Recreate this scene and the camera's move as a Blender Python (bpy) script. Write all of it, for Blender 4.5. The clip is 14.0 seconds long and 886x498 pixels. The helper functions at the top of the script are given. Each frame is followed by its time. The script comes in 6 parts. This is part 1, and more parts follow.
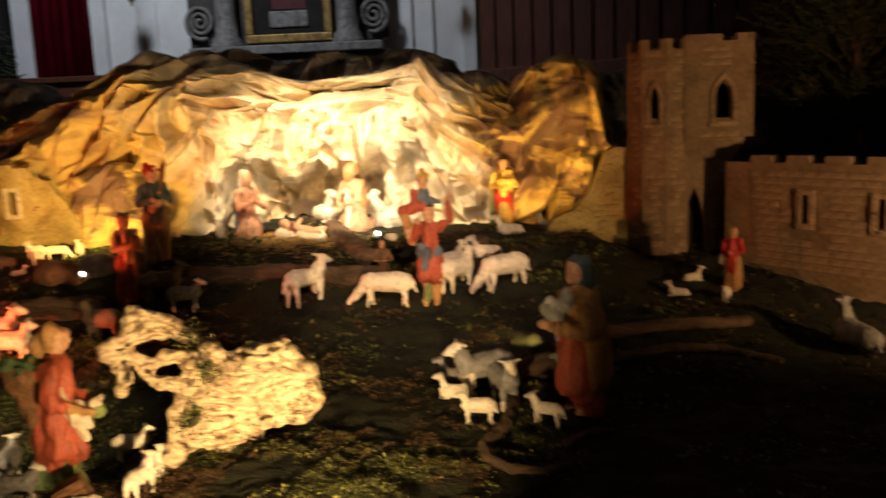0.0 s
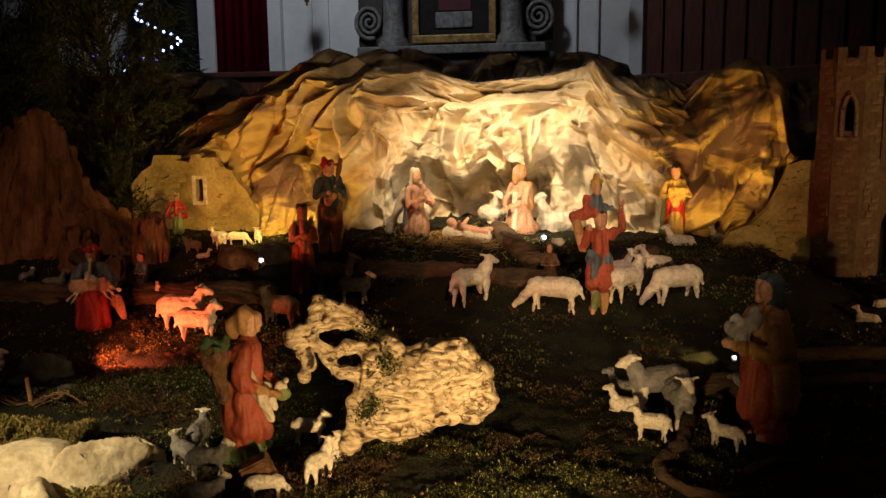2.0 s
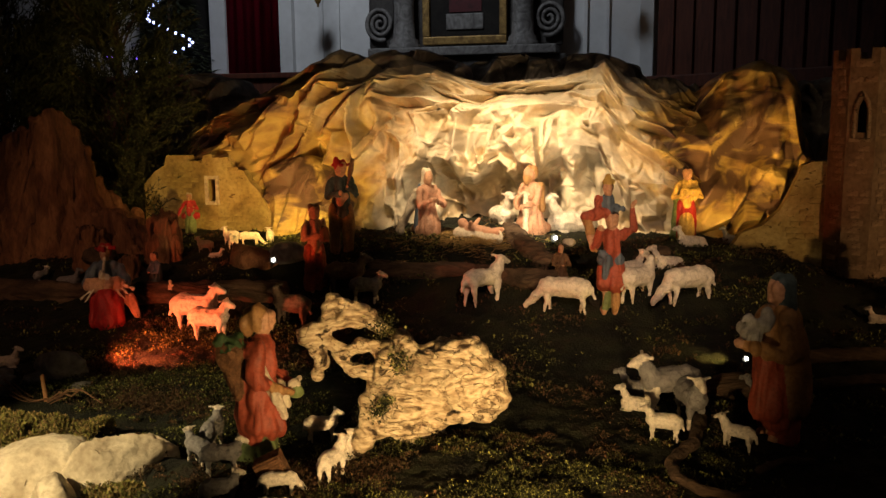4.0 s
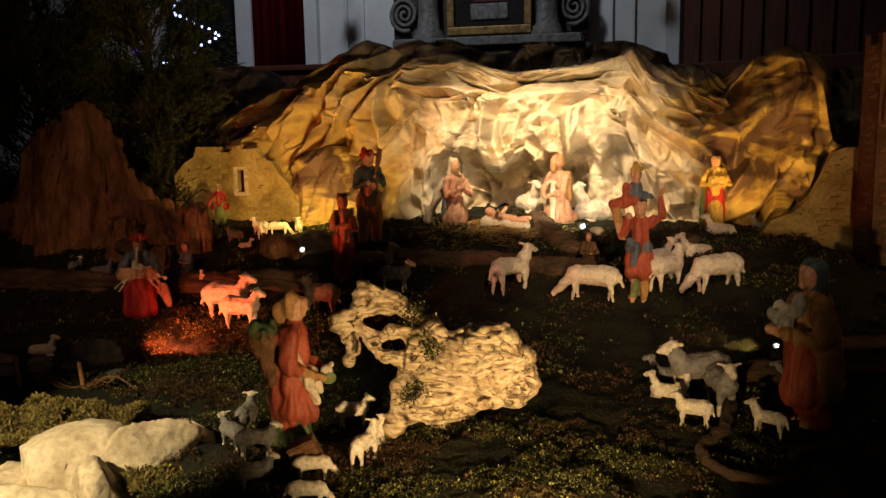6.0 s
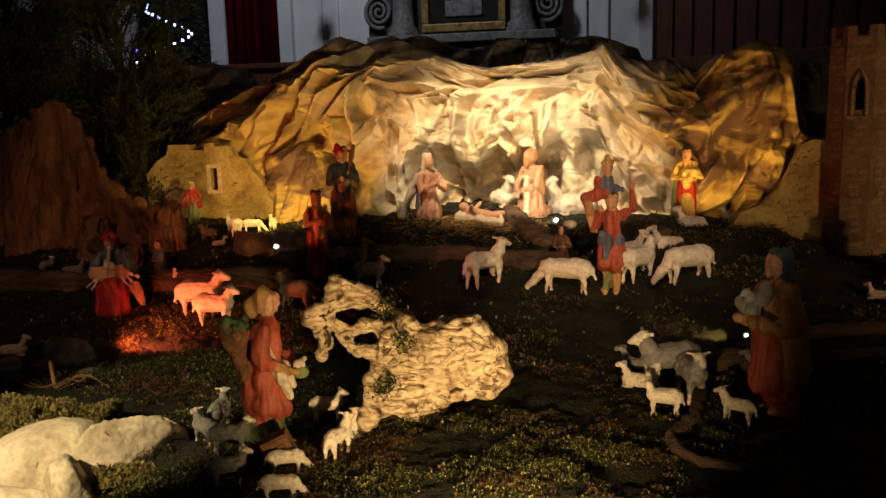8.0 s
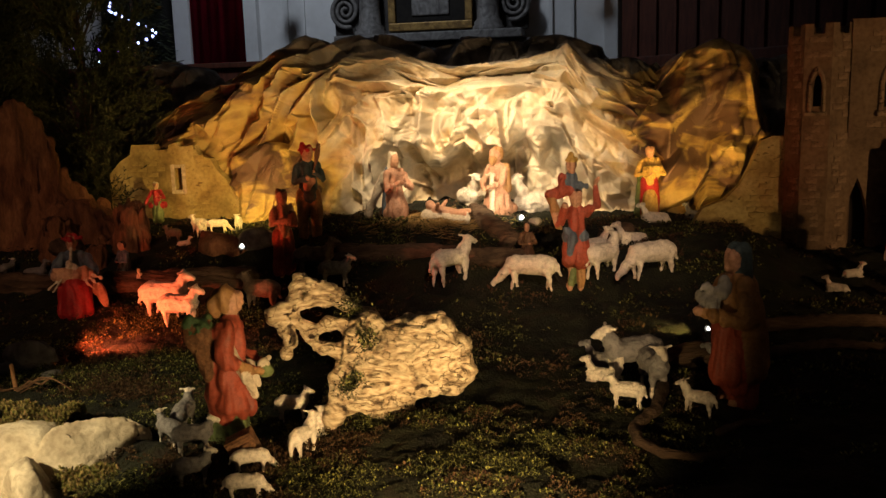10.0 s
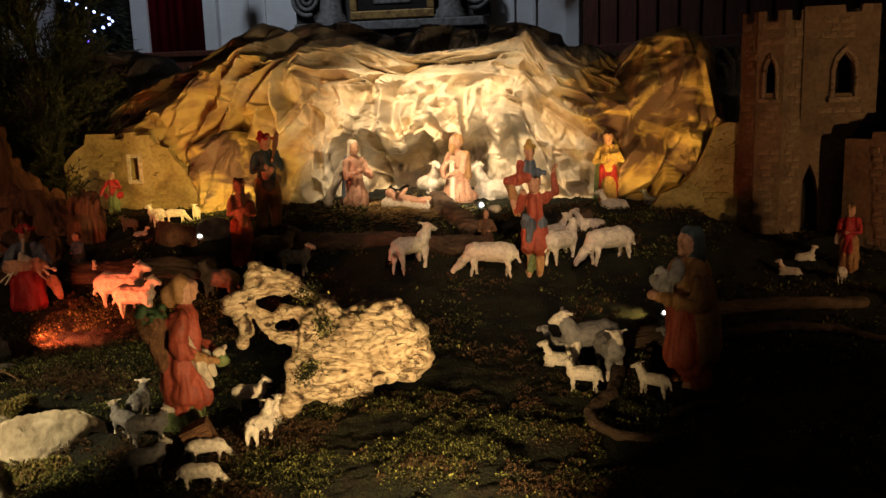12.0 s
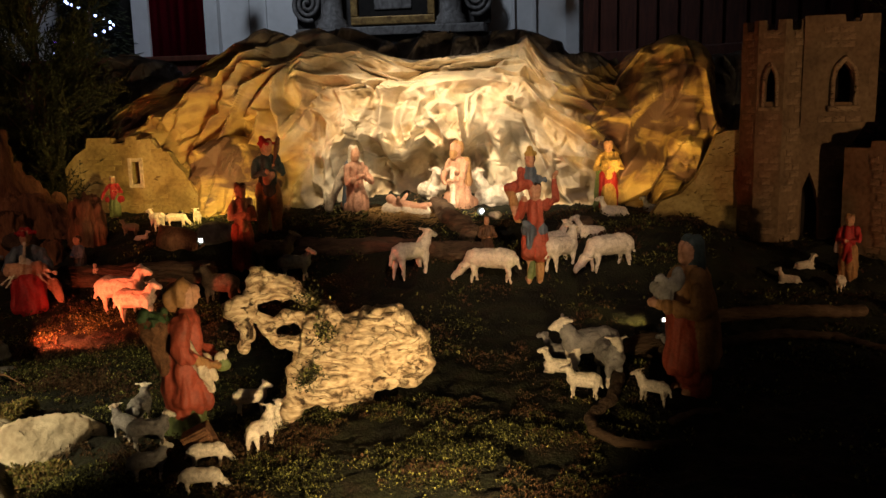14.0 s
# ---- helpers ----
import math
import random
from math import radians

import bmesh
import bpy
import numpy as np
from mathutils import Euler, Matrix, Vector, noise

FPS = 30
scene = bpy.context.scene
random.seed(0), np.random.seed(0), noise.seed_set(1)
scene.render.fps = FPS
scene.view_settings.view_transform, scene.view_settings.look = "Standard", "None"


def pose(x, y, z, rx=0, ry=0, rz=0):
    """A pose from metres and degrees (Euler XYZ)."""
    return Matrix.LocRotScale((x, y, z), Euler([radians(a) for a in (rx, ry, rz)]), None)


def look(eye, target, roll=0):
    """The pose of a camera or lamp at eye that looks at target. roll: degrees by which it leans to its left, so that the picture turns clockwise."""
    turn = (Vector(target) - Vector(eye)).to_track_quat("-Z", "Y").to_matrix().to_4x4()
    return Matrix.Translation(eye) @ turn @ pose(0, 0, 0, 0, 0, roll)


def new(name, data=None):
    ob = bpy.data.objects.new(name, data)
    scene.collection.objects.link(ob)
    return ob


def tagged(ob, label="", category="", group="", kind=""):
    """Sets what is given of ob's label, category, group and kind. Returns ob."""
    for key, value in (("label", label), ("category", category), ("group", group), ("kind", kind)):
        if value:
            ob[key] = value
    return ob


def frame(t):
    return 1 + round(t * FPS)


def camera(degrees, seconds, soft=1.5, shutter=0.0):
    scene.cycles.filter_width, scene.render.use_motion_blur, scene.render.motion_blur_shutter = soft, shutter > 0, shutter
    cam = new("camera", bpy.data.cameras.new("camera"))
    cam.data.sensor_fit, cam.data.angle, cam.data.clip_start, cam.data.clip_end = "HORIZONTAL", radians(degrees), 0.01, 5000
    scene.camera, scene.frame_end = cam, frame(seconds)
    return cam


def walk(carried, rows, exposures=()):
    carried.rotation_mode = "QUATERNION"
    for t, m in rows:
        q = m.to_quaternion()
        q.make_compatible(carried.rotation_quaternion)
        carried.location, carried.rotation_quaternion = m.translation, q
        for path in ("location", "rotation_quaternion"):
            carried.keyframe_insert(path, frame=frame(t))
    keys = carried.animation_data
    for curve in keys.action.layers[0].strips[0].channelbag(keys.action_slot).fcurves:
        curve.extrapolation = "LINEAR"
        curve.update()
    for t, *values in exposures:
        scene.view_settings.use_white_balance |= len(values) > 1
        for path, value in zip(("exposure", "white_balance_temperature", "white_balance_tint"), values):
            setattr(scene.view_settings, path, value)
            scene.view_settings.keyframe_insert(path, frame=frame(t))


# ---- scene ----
from mathutils import geometry

cam = camera(55.3, 14.0, soft=1.5, shutter=0.5)
PATH = [
    (0, pose(0.127, 0.020, 1.001, 80.83, 2.40, 2.60)),
    (0.5, pose(0.048, 0.042, 1.010, 81.68, 1.46, 8.95)),
    (1, pose(0.024, 0.021, 1.016, 81.74, 0.79, 11.56)),
    (1.5, pose(0.016, 0.032, 1.010, 81.44, 0.63, 12.40)),
    (2, pose(0.012, 0.024, 1.008, 81.20, 0.61, 12.70)),
    (4.5, pose(0.002, 0.006, 1.001, 81.36, 0.64, 13.65)),
    (5, pose(0.000, 0.000, 1.000, 81.20, 0.90, 14.10)),
    (5.5, pose(-0.001, -0.006, 0.994, 80.93, 0.97, 14.46)),
    (6, pose(-0.007, -0.014, 0.992, 80.77, 1.03, 14.93)),
    (6.5, pose(-0.010, -0.019, 0.989, 80.83, 0.92, 15.16)),
    (7, pose(-0.005, -0.022, 0.985, 80.72, 1.04, 14.87)),
    (7.5, pose(0.008, -0.022, 0.982, 80.64, 1.29, 14.11)),
    (10, pose(0.040, -0.031, 0.975, 80.48, 1.67, 11.32)),
    (10.5, pose(0.047, -0.033, 0.974, 80.42, 1.81, 10.77)),
    (11, pose(0.050, -0.031, 0.971, 80.28, 1.84, 10.37)),
    (11.5, pose(0.060, -0.029, 0.967, 80.02, 1.97, 9.88)),
    (12, pose(0.070, -0.029, 0.966, 79.70, 1.83, 8.96)),
    (12.5, pose(0.074, -0.033, 0.966, 79.62, 1.66, 8.66)),
    (13, pose(0.071, -0.039, 0.968, 79.74, 1.55, 8.83)),
    (13.5, pose(0.066, -0.040, 0.969, 79.94, 1.46, 8.79)),
    (14, pose(0.063, -0.039, 0.970, 80.07, 1.45, 8.93)),
]
walk(cam, PATH, [(0.0, 0.88, 6500, 10), (0.4, 0.72, 6500, 10), (0.8, 0.3, 6500, 10), (1.3, 0.08, 6500, 10), (2.0, 0.0, 6500, 10), (7.5, -0.02, 6400, 10), (10.5, -0.06, 6200, 10), (14.0, -0.08, 6050, 10)])

# ---- world and light ----
world = bpy.data.worlds.new("world")
scene.world = world
world.use_nodes = True
world.node_tree.nodes["Background"].inputs[0].default_value = (0.02, 0.024, 0.035, 1)
world.node_tree.nodes["Background"].inputs[1].default_value = 0.25


def spot(name, eye, target, watts, colour, degrees, blend=0.6, radius=0.02):
    d = bpy.data.lights.new(name, "SPOT")
    d.energy, d.color, d.spot_size, d.spot_blend, d.shadow_soft_size = watts, colour, radians(degrees), blend, radius
    ob = new(name, d)
    ob.matrix_world = look(eye, target)
    return ob


CAVE_LAMP = (-0.44, 4.22, 0.50)
LEFT_LAMP = (-1.72, 3.94, 0.52)
RIGHT_LAMP = (0.30, 4.20, 0.44)
FIRE_LAMP = (-2.08, 2.90, 0.105)
spot("key_spot", (-1.25, 3.35, 2.45), (-0.80, 4.92, 0.84), 640, (1, 0.72, 0.41), 44, 1.0, 0.02)
spot("cave_spot", CAVE_LAMP, (-0.80, 5.1, 0.85), 11, (1, 0.80, 0.50), 130, 0.8, 0.015)
spot("left_spot", LEFT_LAMP, (-2.30, 4.9, 0.85), 50, (1, 0.62, 0.16), 98, 0.7, 0.02)
spot("right_spot", RIGHT_LAMP, (0.50, 5.30, 1.08), 34, (1, 0.57, 0.13), 78, 0.8, 0.02)
spot("castle_spot", (2.3, 2.2, 0.55), (1.50, 4.3, 0.70), 62, (1, 0.58, 0.25), 90, 1.0, 0.03)
spot("fire_spot", FIRE_LAMP, (-1.82, 3.4, 0.08), 36, (1, 0.15, 0.05), 128, 0.8, 0.015)
spot("front_spot", (-0.10, 1.15, 0.22), (-0.46, 2.35, 0.24), 140, (1, 0.66, 0.29), 77, 1.0, 0.015)
spot("slab_spot", (-2.0, 0.95, 0.95), (-1.72, 1.98, 0.0), 150, (1, 0.76, 0.40), 43, 0.5, 0.02)
spot("nave_spot", (0.9, -0.6, 2.9), (-0.28, 3.95, 0.35), 430, (1, 0.66, 0.44), 22, 1.0, 0.06)
# unseen fill added to brighten the stump, log and bagpiper
spot("left_fill_spot", (-2.4, -0.6, 2.9), (-2.76, 3.85, 0.42), 160, (1, 0.50, 0.28), 27, 1.0, 0.06)
spot("glint_spot", (0.38, 3.35, 0.10), (0.10, 3.47, 0.07), 5, (1, 0.66, 0.16), 70, 0.8, 0.01)
# added spot with no visible source, gives the chancel wall its dim cool light
spot("chancel_fill", (-4.0, 8.5, 6.5), (-4.0, 13.2, 1.5), 560, (0.84, 0.91, 1.0), 120, 1.0, 0.5)
# broad unseen area lamp added as ambient fill over the crib
nave = bpy.data.lights.new("nave_fill", "AREA")
nave.energy, nave.size, nave.color = 8, 3.0, (1.0, 0.66, 0.42)
new("nave_fill", nave).matrix_world = look((2.0, -3.0, 6.5), (0.3, 4.0, 0.3))


# ---- materials ----
def mat(name, cols, scale=6.0, rough=0.8, bump=0.3, fine=60.0, metal=0.0, detail=6.0, stretch=(1, 1, 1), warp=0.6, spec=0.3, spread=0.36, speck=0.7):
    m = bpy.data.materials.new(name)
    m.use_nodes = True
    nt = m.node_tree
    N, L = nt.nodes.new, nt.links.new
    b = nt.nodes["Principled BSDF"]
    b.inputs["Roughness"].default_value, b.inputs["Metallic"].default_value = rough, metal
    b.inputs["Specular IOR Level"].default_value = spec
    co, mp = N("ShaderNodeTexCoord"), N("ShaderNodeMapping")
    mp.inputs["Scale"].default_value = stretch
    L(co.outputs["Object"], mp.inputs["Vector"])
    n1, n2 = N("ShaderNodeTexNoise"), N("ShaderNodeTexNoise")
    n1.inputs["Scale"].default_value, n1.inputs["Detail"].default_value = scale, detail
    n1.inputs["Distortion"].default_value = warp
    n2.inputs["Scale"].default_value, n2.inputs["Detail"].default_value = fine, 4
    L(mp.outputs[0], n1.inputs["Vector"])
    L(mp.outputs[0], n2.inputs["Vector"])
    r = N("ShaderNodeValToRGB")
    els = r.color_ramp.elements
    k = len(cols)
    for i, c in enumerate(cols):
        p = 0.5 - spread / 2 + spread * i / max(1, k - 1)
        e = els[i] if i < 2 else els.new(p)
        e.position, e.color = p, (*c, 1)
    L(n1.outputs["Fac"], r.inputs["Fac"])
    mx = N("ShaderNodeMix")
    mx.data_type, mx.blend_type = "RGBA", "MULTIPLY"
    r2 = N("ShaderNodeValToRGB")
    r2.color_ramp.elements[0].position, r2.color_ramp.elements[0].color = 0.3, (0.55, 0.52, 0.5, 1)
    r2.color_ramp.elements[1].position, r2.color_ramp.elements[1].color = 0.6, (1, 1, 1, 1)
    L(n2.outputs["Fac"], r2.inputs["Fac"])
    mx.inputs[0].default_value = speck
    L(r.outputs[0], mx.inputs[6])
    L(r2.outputs[0], mx.inputs[7])
    L(mx.outputs[2], b.inputs["Base Color"])
    bp = N("ShaderNodeBump")
    bp.inputs["Strength"].default_value, bp.inputs["Distance"].default_value = bump, 0.01
    L(n2.outputs["Fac"], bp.inputs["Height"])
    L(bp.outputs[0], b.inputs["Normal"])
    return m


def glow(name, colour, strength):
    m = bpy.data.materials.new(name)
    m.use_nodes = True
    b = m.node_tree.nodes["Principled BSDF"]
    b.inputs["Base Color"].default_value = (*colour, 1)
    b.inputs["Emission Color"].default_value = (*colour, 1)
    b.inputs["Emission Strength"].default_value = strength
    return m


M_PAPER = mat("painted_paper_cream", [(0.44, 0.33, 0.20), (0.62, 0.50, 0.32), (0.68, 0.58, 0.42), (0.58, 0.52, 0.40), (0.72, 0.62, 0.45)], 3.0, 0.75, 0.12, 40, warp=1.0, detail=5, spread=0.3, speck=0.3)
M_OCHRE = mat("painted_paper_ochre", [(0.26, 0.16, 0.08), (0.46, 0.32, 0.11), (0.58, 0.43, 0.15), (0.52, 0.36, 0.12), (0.34, 0.22, 0.10)], 3.4, 0.6, 0.12, 40, warp=1.2, detail=5, spread=0.34, speck=0.3)
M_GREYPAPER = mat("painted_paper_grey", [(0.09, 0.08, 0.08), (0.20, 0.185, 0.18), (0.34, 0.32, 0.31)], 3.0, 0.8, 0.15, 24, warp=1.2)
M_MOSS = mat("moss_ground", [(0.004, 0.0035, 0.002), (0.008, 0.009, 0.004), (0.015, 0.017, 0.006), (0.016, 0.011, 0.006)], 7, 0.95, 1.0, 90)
M_TUFT = mat("moss_tuft", [(0.05, 0.035, 0.015), (0.05, 0.065, 0.015), (0.10, 0.12, 0.03), (0.13, 0.09, 0.035)], 9, 0.9, 0.4, 200)


def vary_by_island(m, cols):
    """Every blade takes a colour of its own."""
    nt = m.node_tree
    g, r = nt.nodes.new("ShaderNodeNewGeometry"), nt.nodes.new("ShaderNodeValToRGB")
    els = r.color_ramp.elements
    for i, c in enumerate(cols):
        e = els[i] if i < 2 else els.new(i / (len(cols) - 1))
        e.position, e.color = i / (len(cols) - 1), (*c, 1)
    nt.links.new(g.outputs["Random Per Island"], r.inputs["Fac"])
    nt.links.new(r.outputs[0], nt.nodes["Principled BSDF"].inputs["Base Color"])


M_MOSSMAT = mat("slab_moss", [(0.1, 0.08, 0.02), (0.1, 0.1, 0.03)], 9, 0.9, 0.4, 200)
vary_by_island(M_MOSSMAT, [(0.07, 0.045, 0.016), (0.11, 0.11, 0.024), (0.19, 0.18, 0.042), (0.17, 0.10, 0.042), (0.30, 0.23, 0.09)])
# wide range puts lit highlights and shaded gaps of the moss into blade colours
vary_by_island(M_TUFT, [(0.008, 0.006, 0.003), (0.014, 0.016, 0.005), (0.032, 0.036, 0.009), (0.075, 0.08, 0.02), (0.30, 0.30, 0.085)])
M_DRYTUFT = mat("dry_moss_tuft", [(0.05, 0.035, 0.015), (0.13, 0.09, 0.035)], 9, 0.9, 0.4, 200)
vary_by_island(M_DRYTUFT, [(0.018, 0.009, 0.005), (0.04, 0.019, 0.009), (0.075, 0.036, 0.018), (0.12, 0.075, 0.034), (0.035, 0.035, 0.012)])
M_ROOT = mat("bleached_root_wood", [(0.10, 0.06, 0.035), (0.40, 0.29, 0.17), (0.60, 0.48, 0.31), (0.64, 0.52, 0.35)], 11, 0.85, 0.45, 60, warp=2.5, stretch=(1, 1, 2.2), spread=0.42)
M_BARK = mat("stump_bark", [(0.09, 0.038, 0.02), (0.19, 0.085, 0.04), (0.30, 0.145, 0.07)], 5, 0.9, 1.0, 45, stretch=(2.2, 2.2, 0.5))
M_LOG = mat("dark_log_bark", [(0.03, 0.02, 0.012), (0.08, 0.05, 0.03), (0.14, 0.09, 0.055)], 7, 0.9, 0.9, 60, stretch=(0.5, 2, 2))
M_SLAB = mat("pale_limestone", [(0.40, 0.33, 0.23), (0.60, 0.52, 0.38), (0.66, 0.59, 0.45)], 7, 0.85, 0.5, 50)
M_BOULDER = mat("grey_stone", [(0.09, 0.085, 0.08), (0.2, 0.19, 0.175), (0.30, 0.28, 0.25)], 8, 0.9, 0.7, 50)
M_PLASTER = mat("castle_plaster", [(0.17, 0.115, 0.07), (0.23, 0.155, 0.092), (0.29, 0.20, 0.12)], 5, 0.9, 0.5, 45)
M_PLASTER_L = mat("ruin_plaster", [(0.22, 0.15, 0.055), (0.38, 0.28, 0.10), (0.50, 0.39, 0.17)], 5, 0.9, 0.5, 45)
M_BRICK = mat("castle_block", [(0.23, 0.15, 0.095), (0.32, 0.22, 0.135), (0.40, 0.29, 0.18)], 9, 0.9, 0.5, 60)
# near-black that stands in for shade behind openings; also the picture's dark canvas
M_DARK = mat("recess_shade_dark_canvas", [(0.012, 0.010, 0.009), (0.02, 0.017, 0.014)], 5, 0.95, 0.1, 30)
M_WALL = mat("white_church_plaster", [(0.56, 0.56, 0.56), (0.66, 0.66, 0.66)], 1.5, 0.85, 0.05, 12, speck=0.12)
M_STONE = mat("grey_marble", [(0.08, 0.072, 0.068), (0.15, 0.14, 0.132), (0.22, 0.21, 0.2)], 6, 0.6, 0.15, 30, warp=2, speck=0.3)
M_STONEDARK = mat("dark_marble", [(0.03, 0.026, 0.024), (0.06, 0.053, 0.048)], 6, 0.6, 0.15, 30, warp=2, speck=0.3)
M_GOLD = mat("gilded_wood", [(0.16, 0.09, 0.03), (0.42, 0.26, 0.08)], 14, 0.45, 0.5, 60, metal=0.4)
M_RED = mat("crimson_damask", [(0.55, 0.012, 0.04), (0.66, 0.018, 0.055)], 3, 0.85, 0.2, 60)
M_WOOD = mat("dark_walnut_panelling", [(0.06, 0.017, 0.009), (0.12, 0.034, 0.017)], 6, 0.6, 0.3, 50, stretch=(3, 3, 0.4))
M_FLOOR = mat("church_floor_stone", [(0.09, 0.08, 0.07), (0.15, 0.135, 0.12)], 2, 0.6, 0.2, 30)
M_LEAF = mat("juniper_foliage", [(0.018, 0.022, 0.009), (0.035, 0.042, 0.016), (0.06, 0.055, 0.022)], 4, 0.8, 0.2, 60)
M_STRAW = mat("straw", [(0.25, 0.15, 0.05), (0.5, 0.33, 0.12)], 12, 0.8, 0.2, 80)
M_TWIG = mat("twig_bark", [(0.10, 0.05, 0.025), (0.2, 0.11, 0.055)], 14, 0.9, 0.5, 80)
M_STAKE = mat("peeled_stake", [(0.42, 0.20, 0.08), (0.52, 0.27, 0.12)], 14, 0.8, 0.3, 80)
M_WICKER = mat("wicker", [(0.12, 0.055, 0.025), (0.26, 0.13, 0.06)], 40, 0.8, 1.0, 120)
M_BLACK = mat("lamp_housing_black", [(0.015, 0.015, 0.015), (0.025, 0.025, 0.025)], 10, 0.5, 0.1, 40)
M_BULB = glow("lamp_bulb", (1.0, 0.93, 0.75), 14)
M_BULB_O = glow("lamp_bulb_orange", (1.0, 0.35, 0.06), 10)
M_BLUE = glow("blue_fairy_light", (0.45, 0.5, 1.0), 5)
M_VIOLET = glow("violet_fairy_light", (0.18, 0.08, 1.0), 4)


def paint(name, c, d=0.6):
    return mat(name, [tuple(v * d for v in c), c, tuple(min(0.85, v * 1.12) for v in c)], 11, 0.55, 0.25, 90)


P_SKIN = paint("painted_skin", (0.50, 0.27, 0.16), 0.75)
P_RED = paint("painted_red", (0.36, 0.075, 0.04))
P_CRIMSON = paint("painted_crimson", (0.38, 0.02, 0.02))
P_BLUE = paint("painted_blue", (0.10, 0.13, 0.17))
P_TEAL = paint("painted_teal", (0.05, 0.075, 0.08))
P_GREEN = paint("painted_green", (0.16, 0.20, 0.07))
P_YELLOW = paint("painted_yellow", (0.55, 0.36, 0.09))
P_OCHRE = paint("painted_ochre", (0.36, 0.19, 0.07))
P_BROWN = paint("painted_brown", (0.15, 0.075, 0.035))
P_HAIR = paint("painted_dark_hair", (0.05, 0.028, 0.018))
P_CREAM = paint("painted_cream", (0.62, 0.53, 0.40), 0.8)
P_PINK = paint("painted_pink", (0.50, 0.27, 0.17), 0.7)
P_GREY = paint("painted_grey", (0.30, 0.29, 0.27))
P_SHEEP = paint("sheep_white", (0.72, 0.65, 0.54), 0.7)
P_SHEEPG = paint("sheep_grey", (0.22, 0.21, 0.205), 0.6)
P_SHEEPB = paint("sheep_brown", (0.13, 0.09, 0.065), 0.6)
P_LEAF = paint("painted_leaf_green", (0.07, 0.13, 0.05))


def crack(m, dark, scale, stretch, lo, hi, line=False):
    """Thin dark cracks and pits along the grain, sunk into the surface."""
    nt = m.node_tree
    N, L = nt.nodes.new, nt.links.new
    b = nt.nodes["Principled BSDF"]
    co, mp, n, r, mx, bp = N("ShaderNodeTexCoord"), N("ShaderNodeMapping"), N("ShaderNodeTexNoise"), N("ShaderNodeValToRGB"), N("ShaderNodeMix"), N("ShaderNodeBump")
    mp.inputs["Scale"].default_value = stretch
    mp.inputs["Rotation"].default_value = (0, 0.5, 0)
    n.inputs["Scale"].default_value, n.inputs["Detail"].default_value, n.inputs["Distortion"].default_value = scale, 7, 2.2
    r.color_ramp.elements[0].position, r.color_ramp.elements[1].position = lo, hi
    L(co.outputs["Object"], mp.inputs["Vector"])
    L(mp.outputs[0], n.inputs["Vector"])
    level = n.outputs["Fac"]
    if line:
        for op, v in (("SUBTRACT", 0.5), ("ABSOLUTE", 0.0)):
            q = N("ShaderNodeMath")
            q.operation, q.inputs[1].default_value = op, v
            L(level, q.inputs[0])
            level = q.outputs[0]
    L(level, r.inputs["Fac"])
    mx.data_type = "RGBA"
    old = b.inputs["Base Color"].links[0].from_socket
    L(r.outputs[0], mx.inputs[0])
    mx.inputs[6].default_value = (*dark, 1)
    L(old, mx.inputs[7])
    L(mx.outputs[2], b.inputs["Base Color"])
    bp.inputs["Strength"].default_value, bp.inputs["Distance"].default_value = 0.9, 0.02
    L(r.outputs[0], bp.inputs["Height"])
    L(b.inputs["Normal"].links[0].from_socket, bp.inputs["Normal"])
    L(bp.outputs[0], b.inputs["Normal"])


def patches(m, colour, scale, stretch, turn, lo, hi, shift):
    """Soft-edged daubs of a second paint over the first."""
    nt = m.node_tree
    N, L = nt.nodes.new, nt.links.new
    b = nt.nodes["Principled BSDF"]
    co, mp, n, r, mx = N("ShaderNodeTexCoord"), N("ShaderNodeMapping"), N("ShaderNodeTexNoise"), N("ShaderNodeValToRGB"), N("ShaderNodeMix")
    mp.inputs["Location"].default_value = (shift, 0, 0)
    mp.inputs["Rotation"].default_value = (0, radians(turn), 0)
    mp.inputs["Scale"].default_value = stretch
    n.inputs["Scale"].default_value, n.inputs["Detail"].default_value, n.inputs["Distortion"].default_value = scale, 5, 0.8
    r.color_ramp.elements[0].position, r.color_ramp.elements[1].position = lo, hi
    L(co.outputs["Object"], mp.inputs["Vector"])
    L(mp.outputs[0], n.inputs["Vector"])
    L(n.outputs["Fac"], r.inputs["Fac"])
    mx.data_type = "RGBA"
    L(r.outputs[0], mx.inputs[0])
    L(b.inputs["Base Color"].links[0].from_socket, mx.inputs[6])
    mx.inputs[7].default_value = (*colour, 1)
    L(mx.outputs[2], b.inputs["Base Color"])


